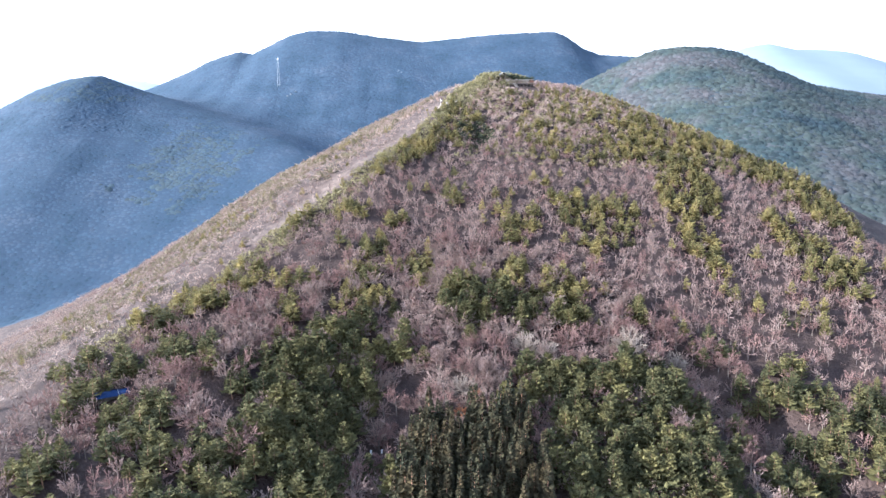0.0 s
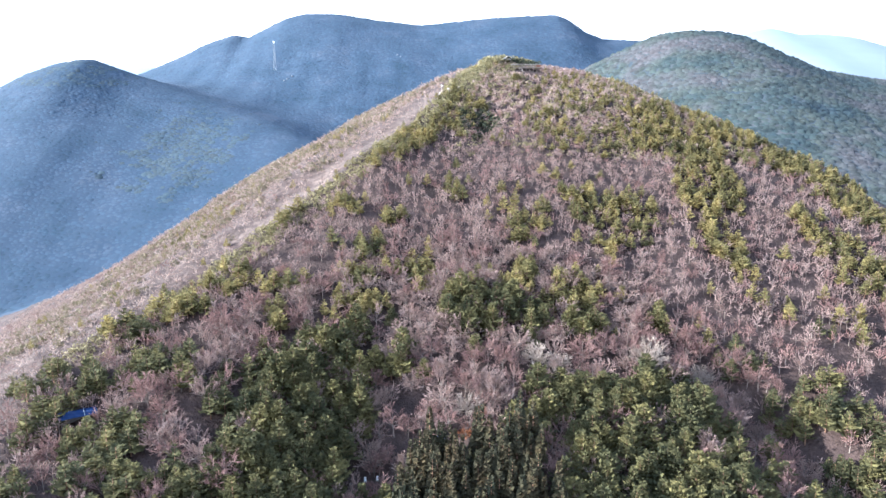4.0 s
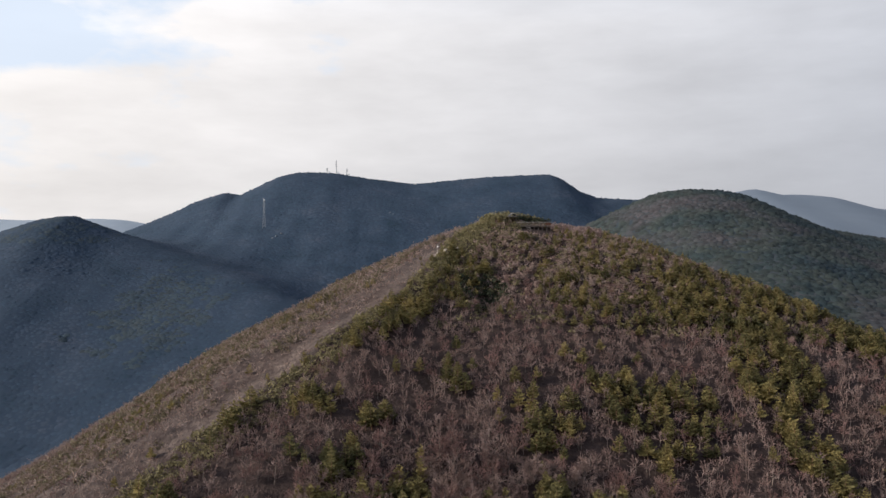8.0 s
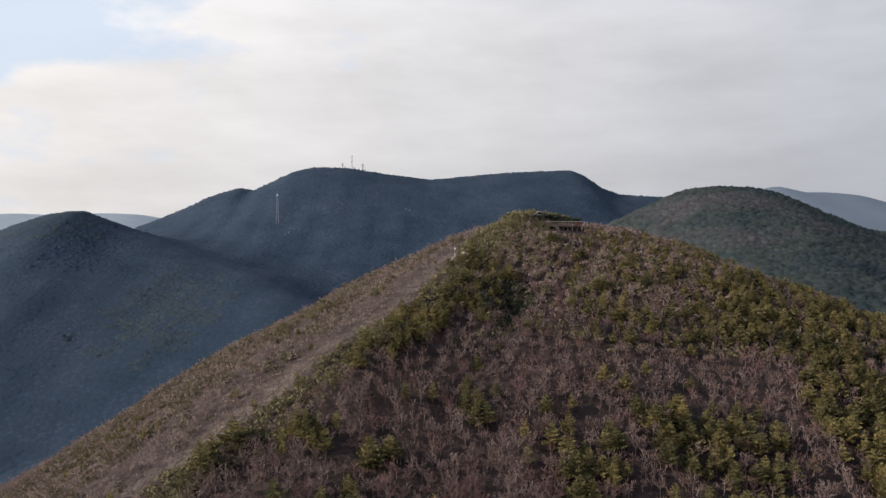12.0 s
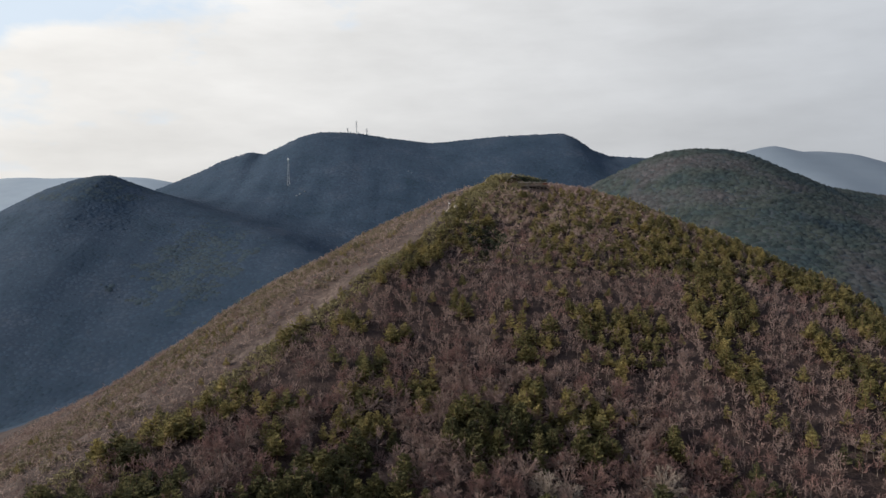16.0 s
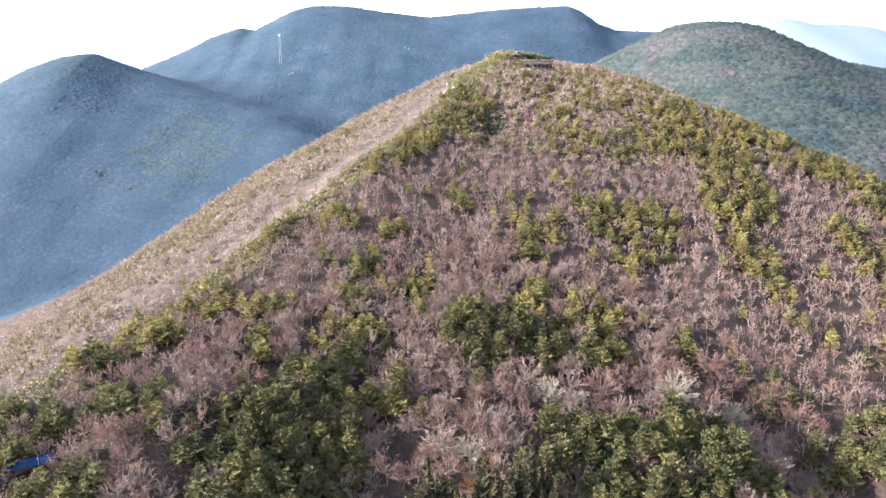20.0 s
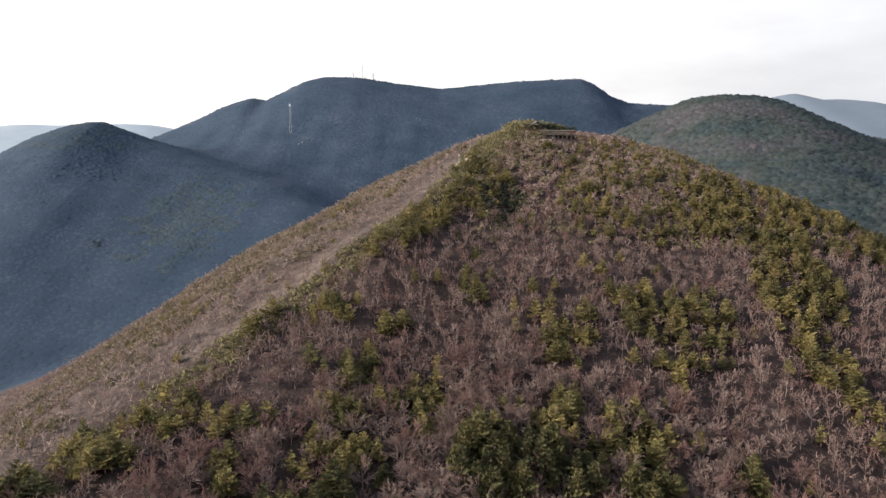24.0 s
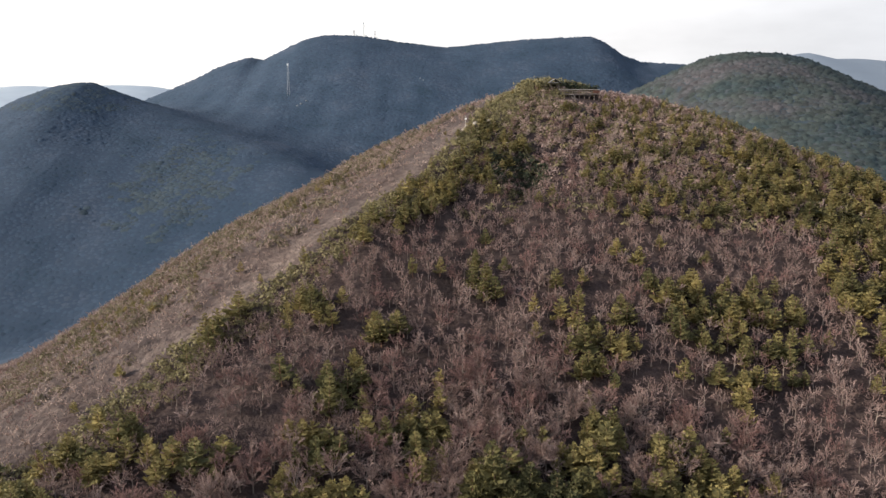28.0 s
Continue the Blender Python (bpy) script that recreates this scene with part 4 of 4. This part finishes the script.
def lower_woods():
    """Leafless trees on the ground far below the camera's way, short of the hill."""
    global tx, ty, tz, t_tall, t_turn, t_rand
    gx, gy = np.meshgrid(np.arange(-135, 155, 4.8), np.arange(10, 170, 4.8))
    tx = gx.ravel() + rng.uniform(-2.6, 2.6, gx.size)
    ty = gy.ravel() + rng.uniform(-2.6, 2.6, gx.size)
    tz, n = on_ground(tx, ty), len(tx)
    t_tall, t_turn, t_rand = rng.uniform(1.0, 1.6, n), rng.uniform(0, 6.283, n), rng.uniform(0, 1, n)
    shapes = [bare_tree_shape(311 + k, 4.2, 2.1, 7, 4, 5, 0.085, sides=3) for k in range(4)]
    woodland(np.arange(n), shapes, "lower_woodland", M_BARK, M_TWIG, "leafless brown winter woodland below the hill")


lower_woods()


# ---- built things ----
M_WOOD = material("weathered_wood", [(0.09, 0.072, 0.06), (0.17, 0.14, 0.12)], 0.6, fine=0.3, bump=0.3, bump_size=0.05)
M_PALEWOOD = material("bleached_rail", [(0.34, 0.31, 0.28), (0.46, 0.42, 0.38)], 0.5, fine=0.2)
M_REDWOOD = material("red_brown_boards", [(0.10, 0.045, 0.032), (0.15, 0.07, 0.05)], 0.5, fine=0.25)
M_ROOF = material("grey_shingle", [(0.08, 0.076, 0.074), (0.14, 0.13, 0.125)], 0.4, fine=0.3)
M_STEEL = material("galvanised_steel", [(0.20, 0.22, 0.24), (0.29, 0.31, 0.33)], 2.0, rough=0.45, metal=0.4)
M_WHITE = material("white_paint", [(0.74, 0.74, 0.72), (0.82, 0.82, 0.80)], 0.5, rough=0.5)
M_BLUE = material("blue_sheet_roof", [(0.004, 0.015, 0.06), (0.008, 0.025, 0.09)], 1.5, rough=0.75, fine=0.15)
M_TARP = material("pale_blue_tarpaulin", [(0.20, 0.27, 0.36), (0.34, 0.40, 0.47)], 0.6, rough=0.55, fine=0.2)
M_PANEL = material("solar_glass", [(0.10, 0.20, 0.42), (0.16, 0.28, 0.52)], 0.7, rough=0.2)
M_STONE = material("pale_granite", [(0.22, 0.19, 0.16), (0.34, 0.30, 0.25)], 0.9, fine=0.3, bump=0.5, bump_size=0.2)


def box(sx, sy, sz, at=(0, 0, 0), turn=None, bevel=0.02):
    bm = bmesh.new()
    bmesh.ops.create_cube(bm, size=1)
    bmesh.ops.scale(bm, vec=(sx, sy, sz), verts=bm.verts)
    if bevel:
        bmesh.ops.bevel(bm, geom=bm.edges[:], offset=min(bevel, 0.3 * min(sx, sy, sz)), segments=1, affect="EDGES")
    if turn is not None:
        bmesh.ops.transform(bm, matrix=turn, verts=bm.verts)
    bmesh.ops.translate(bm, vec=at, verts=bm.verts)
    return bm


def rod(a, b, r, sides=6, r2=None):
    a, b = Vector(a), Vector(b)
    bm = bmesh.new()
    bmesh.ops.create_cone(bm, cap_ends=True, segments=sides, radius1=r, radius2=r if r2 is None else r2, depth=(b - a).length)
    turn = (b - a).to_track_quat("Z", "Y").to_matrix().to_4x4()
    bmesh.ops.transform(bm, matrix=Matrix.Translation((a + b) / 2) @ turn, verts=bm.verts)
    return bm


def part(name, bm, mat, parent, label=""):
    me = bpy.data.meshes.new(name)
    bm.to_mesh(me)
    bm.free()
    me.materials.append(mat)
    ob = new(name, me)
    ob.parent = parent
    if label:
        ob["label"] = label
    return ob


def merge(*bms):
    out = bmesh.new()
    for b in bms:
        me = bpy.data.meshes.new("piece")
        b.to_mesh(me)
        b.free()
        out.from_mesh(me)
        bpy.data.meshes.remove(me)
    return out


def lattice_tower(name, x, y, height, base_w, top_w, label, group=""):
    z = float(land(x, y)) - 1
    thing = new(name)
    thing.location = (x, y, z)
    levels = 9
    ws = [base_w + (top_w - base_w) * k / levels for k in range(levels + 1)]
    zs = [height * k / levels for k in range(levels + 1)]
    corners = [(-1, -1), (1, -1), (1, 1), (-1, 1)]
    for cx, cy in corners:
        part("leg", rod((cx * base_w / 2, cy * base_w / 2, 0), (cx * top_w / 2, cy * top_w / 2, height), 0.09, 5), M_STEEL, thing)
    for k in range(levels):
        rods = []
        for j in range(4):
            (ax, ay), (bx, by) = corners[j], corners[(j + 1) % 4]
            w, v = ws[k] / 2, ws[k + 1] / 2
            rods.append(rod((ax * w, ay * w, zs[k]), (bx * v, by * v, zs[k + 1]), 0.055, 4))
            rods.append(rod((ax * v, ay * v, zs[k + 1]), (bx * v, by * v, zs[k + 1]), 0.055, 4))
        part("bracing", merge(*rods), M_STEEL, thing)
    platform = part("platform", box(top_w + 1.0, top_w + 1.0, 0.3, (0, 0, height - 2.6)), M_STEEL, thing)
    part("antenna_drum", box(top_w + 0.6, top_w + 0.6, 2.2, (0, 0, height - 0.9), bevel=0.3), M_WHITE, platform, "white antenna drums catching the sun")
    part("spike", rod((0, 0, height), (0, 0, height + 3), 0.08), M_STEEL, platform)
    return tagged(thing, label, "tower", group)


lattice_tower("radio_tower", -197, 1117, 38, 3.2, 1.2, "tall steel lattice tower with a white top on the slope")


def ridge_mast(x, height, wide, label):
    y = 1300.0
    thing = new("ridge_mast")
    thing.location = (x, y, float(land(x, y)) - 1)
    pole = part("pole", rod((0, 0, 0), (0, 0, height), 0.55, 8, 0.25), M_STEEL, thing)
    for k in range(3):
        h = height * (0.55 + 0.17 * k)
        part("antenna_ring", merge(box(wide, 0.35, 0.35, (0, 0, h)), box(0.35, wide, 0.35, (0, 0, h)), *[box(0.35, 0.35, 1.6, (sx * wide / 2, sy * wide / 2, h)) for sx, sy in ((1, 0), (-1, 0), (0, 1), (0, -1))]), M_STEEL, pole)
    part("hut", box(3.2, 2.6, 3.0, (2.6, 0, 2.0), bevel=0.1), M_WHITE, thing, "small white equipment hut")
    tagged(thing, label, "mast", "masts on the mountain ridge")


ridge_mast(-136.0, 9.0, 1.8, "short steel antenna mast on the mountain ridge")
ridge_mast(-122.0, 22.0, 2.2, "tall steel antenna mast on the mountain ridge")
ridge_mast(-106.0, 12.0, 2.6, "squat steel antenna mast on the mountain ridge")


def viewing_deck():
    """The timber lookout just below the summit."""
    thing = new("viewing_deck")
    thing.matrix_basis = pose(36.5, 396.6, 307.8, 0, 0, 4)
    wide = 12.4
    for k in range(24):
        part("plank", box(0.47, 3.4, 0.06, (-wide / 2 + 0.27 + 0.515 * k, 0, 0), bevel=0.01), M_WOOD, thing)
    part("front_beam", box(wide, 0.22, 0.34, (0, -1.65, -0.2)), M_WOOD, thing)
    part("back_beam", box(wide, 0.22, 0.3, (0, 1.6, -0.2)), M_WOOD, thing)
    for k in range(9):
        x = -wide / 2 + 0.1 + (wide - 0.2) / 8 * k
        part("deck_post", box(0.22, 0.22, 4.2, (x, -1.5, -2.25)), M_WOOD, thing)
        part("rail_post", box(0.13, 0.13, 1.15, (x, -1.62, 0.6)), M_WOOD, thing)
        part("back_rail_post", box(0.13, 0.13, 1.15, (x, 1.62, 0.6)), M_WOOD, thing)
    for y in (-1.62, 1.62):
        part("mid_rail", box(wide - 0.2, 0.05, 0.09, (0, y, 0.55)), M_WOOD, thing)
        part("top_rail", box(wide, 0.16, 0.12, (0, y, 1.2)), M_PALEWOOD, thing, "bleached top rail")
    part("end_screen", box(2.0, 0.08, 0.8, (wide / 2 - 1.1, -1.72, 0.5)), M_REDWOOD, thing, "red-brown boarded screen")
    for k in range(5):
        part("stair_tread", box(1.3, 0.32, 0.08, (-2.6 + 0.25 * k, -2.0 - 0.4 * k, -0.35 - 0.42 * k)), M_PALEWOOD, thing)
    tagged(thing, "weathered timber lookout deck on posts below the summit", "deck")


def bench(x):
    """A plain bench out on the lookout deck."""
    thing = new("bench")
    thing.matrix_basis = pose(36.5, 396.6, 307.83, 0, 0, 4) @ pose(x, 0.5, 0)
    part("seat", box(1.7, 0.42, 0.07, (0, 0, 0.45)), M_PALEWOOD, thing)
    for sx in (-0.65, 0.65):
        part("leg", box(0.1, 0.36, 0.42, (sx, 0, 0.21)), M_WOOD, thing)
    tagged(thing, "pale wooden bench standing on the lookout deck", "bench", "benches on the deck")


def pavilion():
    thing = new("pavilion")
    x, y = 29.4, 400.5
    thing.matrix_basis = pose(x, y, float(land(x, y)) - 0.1, 0, 0, 8) @ Matrix.Scale(1.1, 4)
    for sx in (-1.15, 1.15):
        for sy in (-1.0, 1.0):
            part("post", box(0.18, 0.18, 2.5, (sx, sy, 1.2)), M_WOOD, thing)
    for s in (-1, 1):
        part("roof_slope", box(2.1, 3.0, 0.12, (s * 0.85, 0, 2.85), Matrix.Rotation(s * radians(32), 4, "Y")), M_ROOF, thing)
    part("ridge_beam", box(0.16, 3.1, 0.16, (0, 0, 3.36)), M_PALEWOOD, thing)
    part("tie_beam", box(2.5, 0.16, 0.2, (0, -1.0, 2.4)), M_PALEWOOD, thing)
    part("bench", box(2.0, 0.4, 0.1, (0, 0.75, 0.5)), M_WOOD, thing)
    tagged(thing, "small open wooden pavilion with a gabled roof on the summit", "pavilion")


viewing_deck()
pavilion()
for x in (-1.2, 2.0):
    bench(x)


def signpost():
    thing = new("signpost")
    x, y = 1.0, 371.0
    thing.location = (x, y, float(land(x, y)) - 0.3)
    part("pole", rod((0, 0, 0), (0, 0, 3.0), 0.07, 8), M_PALEWOOD, thing)
    part("sign_board", box(0.5, 0.05, 0.3, (0.15, -0.05, 2.2)), M_WHITE, thing)
    tagged(thing, "white trail signpost beside the ridge path", "signpost")


def boulder(x, y, s, seed, label, group="", mat=M_STONE):
    bm = bmesh.new()
    bmesh.ops.create_icosphere(bm, subdivisions=2, radius=1)
    for v in bm.verts:
        v.co *= 1 + 0.32 * noise.noise(v.co * 1.4 + Vector((seed, 2 * seed, 0)))
        v.co.z *= 0.7
    me = bpy.data.meshes.new("boulder")
    bm.to_mesh(me)
    bm.free()
    me.materials.append(mat)
    ob = new("boulder", me)
    ob.matrix_basis = Matrix.LocRotScale((x, y, float(land(x, y)) + 0.1 * s), Euler((0.2 * seed, 0.1, seed)), (s, s * 0.8, s))
    tagged(ob, label, "rock", group)


signpost()
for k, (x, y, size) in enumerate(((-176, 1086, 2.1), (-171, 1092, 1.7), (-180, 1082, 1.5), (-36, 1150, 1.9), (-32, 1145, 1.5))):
    boulder(x, y, size, k + 20, "rock outcrop bare of trees on the far mountain, blue-grey from painted haze", "rock outcrops on the mountain", M_CRAG)
for k, (x, y, s) in enumerate(((0.2, 366, 0.9), (0.6, 368, 0.8), (1.4, 369.5, 0.7), (-0.4, 363.5, 0.8), (3.5, 370, 1.1), (5.2, 371, 0.8), (-1.0, 361, 0.6), (7.5, 371.5, 0.7))):
    boulder(x, y, s, k + 1, "pale granite boulder beside the ridge path", "boulders on the spur")


def blue_shed():
    thing = new("shed")
    x, y = -78.5, 220.5
    thing.matrix_basis = pose(x, y, float(land(x, y)) - 0.3, 0, 0, 28)
    for sx in (-3.2, 3.2):
        for sy in (-1.2, 1.2):
            part("post", box(0.14, 0.14, 2.4, (sx, sy, 1.2)), M_WOOD, thing)
    part("back_wall", box(6.4, 0.08, 2.0, (0, 1.2, 1.1)), M_ROOF, thing)
    for k in range(8):
        part("roof_sheet", box(0.92, 3.2, 0.05, (-3.2 + 0.915 * k, 0, 2.5), Matrix.Rotation(radians(7), 4, "X"), bevel=0.015), M_BLUE, thing)
    part("ridge_cap", box(0.12, 3.4, 0.1, (1.2, 0, 2.58), Matrix.Rotation(radians(7), 4, "X")), M_STEEL, thing)
    tagged(thing, "long low shed with a blue sheet roof among pines", "shed")


def solar_board():
    thing = new("solar_panel")
    x, y = -4.0, 219.6
    thing.matrix_basis = pose(x, y, float(land(x, y)) - 0.2, 0, 0, 4)
    for sx in (-0.7, 0.7):
        part("post", rod((sx, 0.2, 0), (sx, 0.2, 2.0), 0.05), M_STEEL, thing)
    tilt = Matrix.Rotation(radians(38), 4, "X")
    frame_part = part("frame", box(2.1, 1.5, 0.06, (0, 0, 2.0), tilt), M_STEEL, thing)
    for j in range(2):
        for k in range(3):
            c = tilt @ Vector((-0.66 + 0.66 * k, -0.35 + 0.7 * j, 0.04))
            part("cell", box(0.6, 0.64, 0.02, (c.x, c.y, 2.0 + c.z), tilt, bevel=0), M_PANEL, frame_part)
    tagged(thing, "blue solar panel on steel posts in a clearing", "solar panel")


def grave_stone(x, y, turn):
    thing = new("grave_stone")
    thing.matrix_basis = pose(x, y, float(land(x, y)) - 0.05, 0, 0, turn)
    part("plinth", box(0.7, 0.5, 0.25, (0, 0, 0.1)), M_STONE, thing)
    part("slab", box(0.42, 0.18, 0.95, (0, 0, 0.65), bevel=0.04), M_WHITE, thing)
    tagged(thing, "small pale grave stone in a grassy clearing", "grave stone", "stones in the clearing")


def tarpaulin():
    """A crumpled sheet spread over something low beside the clearing."""
    n = 14
    bm = bmesh.new()
    rows = []
    for a in range(n + 1):
        row = []
        for b in range(n + 1):
            u, v = a / n * 2 - 1, b / n * 2 - 1
            edge = max(abs(u), abs(v))
            h = 0.75 * (1 - edge ** 4) + 0.14 * noise.noise(Vector((3 * u, 3 * v, 1.7))) + 0.05 * noise.noise(Vector((9 * u, 9 * v, 0.3)))
            row.append(bm.verts.new((1.9 * u * (1 + 0.05 * math.sin(5 * v)), 1.2 * v, max(0.02, h))))
        rows.append(row)
    for a in range(n):
        for b in range(n):
            bm.faces.new((rows[a][b], rows[a + 1][b], rows[a + 1][b + 1], rows[a][b + 1]))
    me = bpy.data.meshes.new("tarpaulin")
    bm.to_mesh(me)
    bm.free()
    me.materials.append(M_TARP)
    ob = new("tarpaulin", me)
    x, y = 5.4, 217.2
    ob.matrix_basis = pose(x, y, float(land(x, y)) + 0.1, -20, 0, 12)
    solid = ob.modifiers.new("thickness", "SOLIDIFY")
    solid.thickness = 0.03
    tagged(ob, "crumpled pale blue tarpaulin spread beside the clearing", "tarpaulin")


tarpaulin()
blue_shed()
solar_board()
for x, y, turn in ((-19.4, 214.6, 5), (-17.0, 215.2, -8), (-5.0, 218.3, 4), (-4.2, 218.2, -3), (-3.4, 218.4, 9), (-21.8, 241.0, 0)):
    grave_stone(x, y, turn)
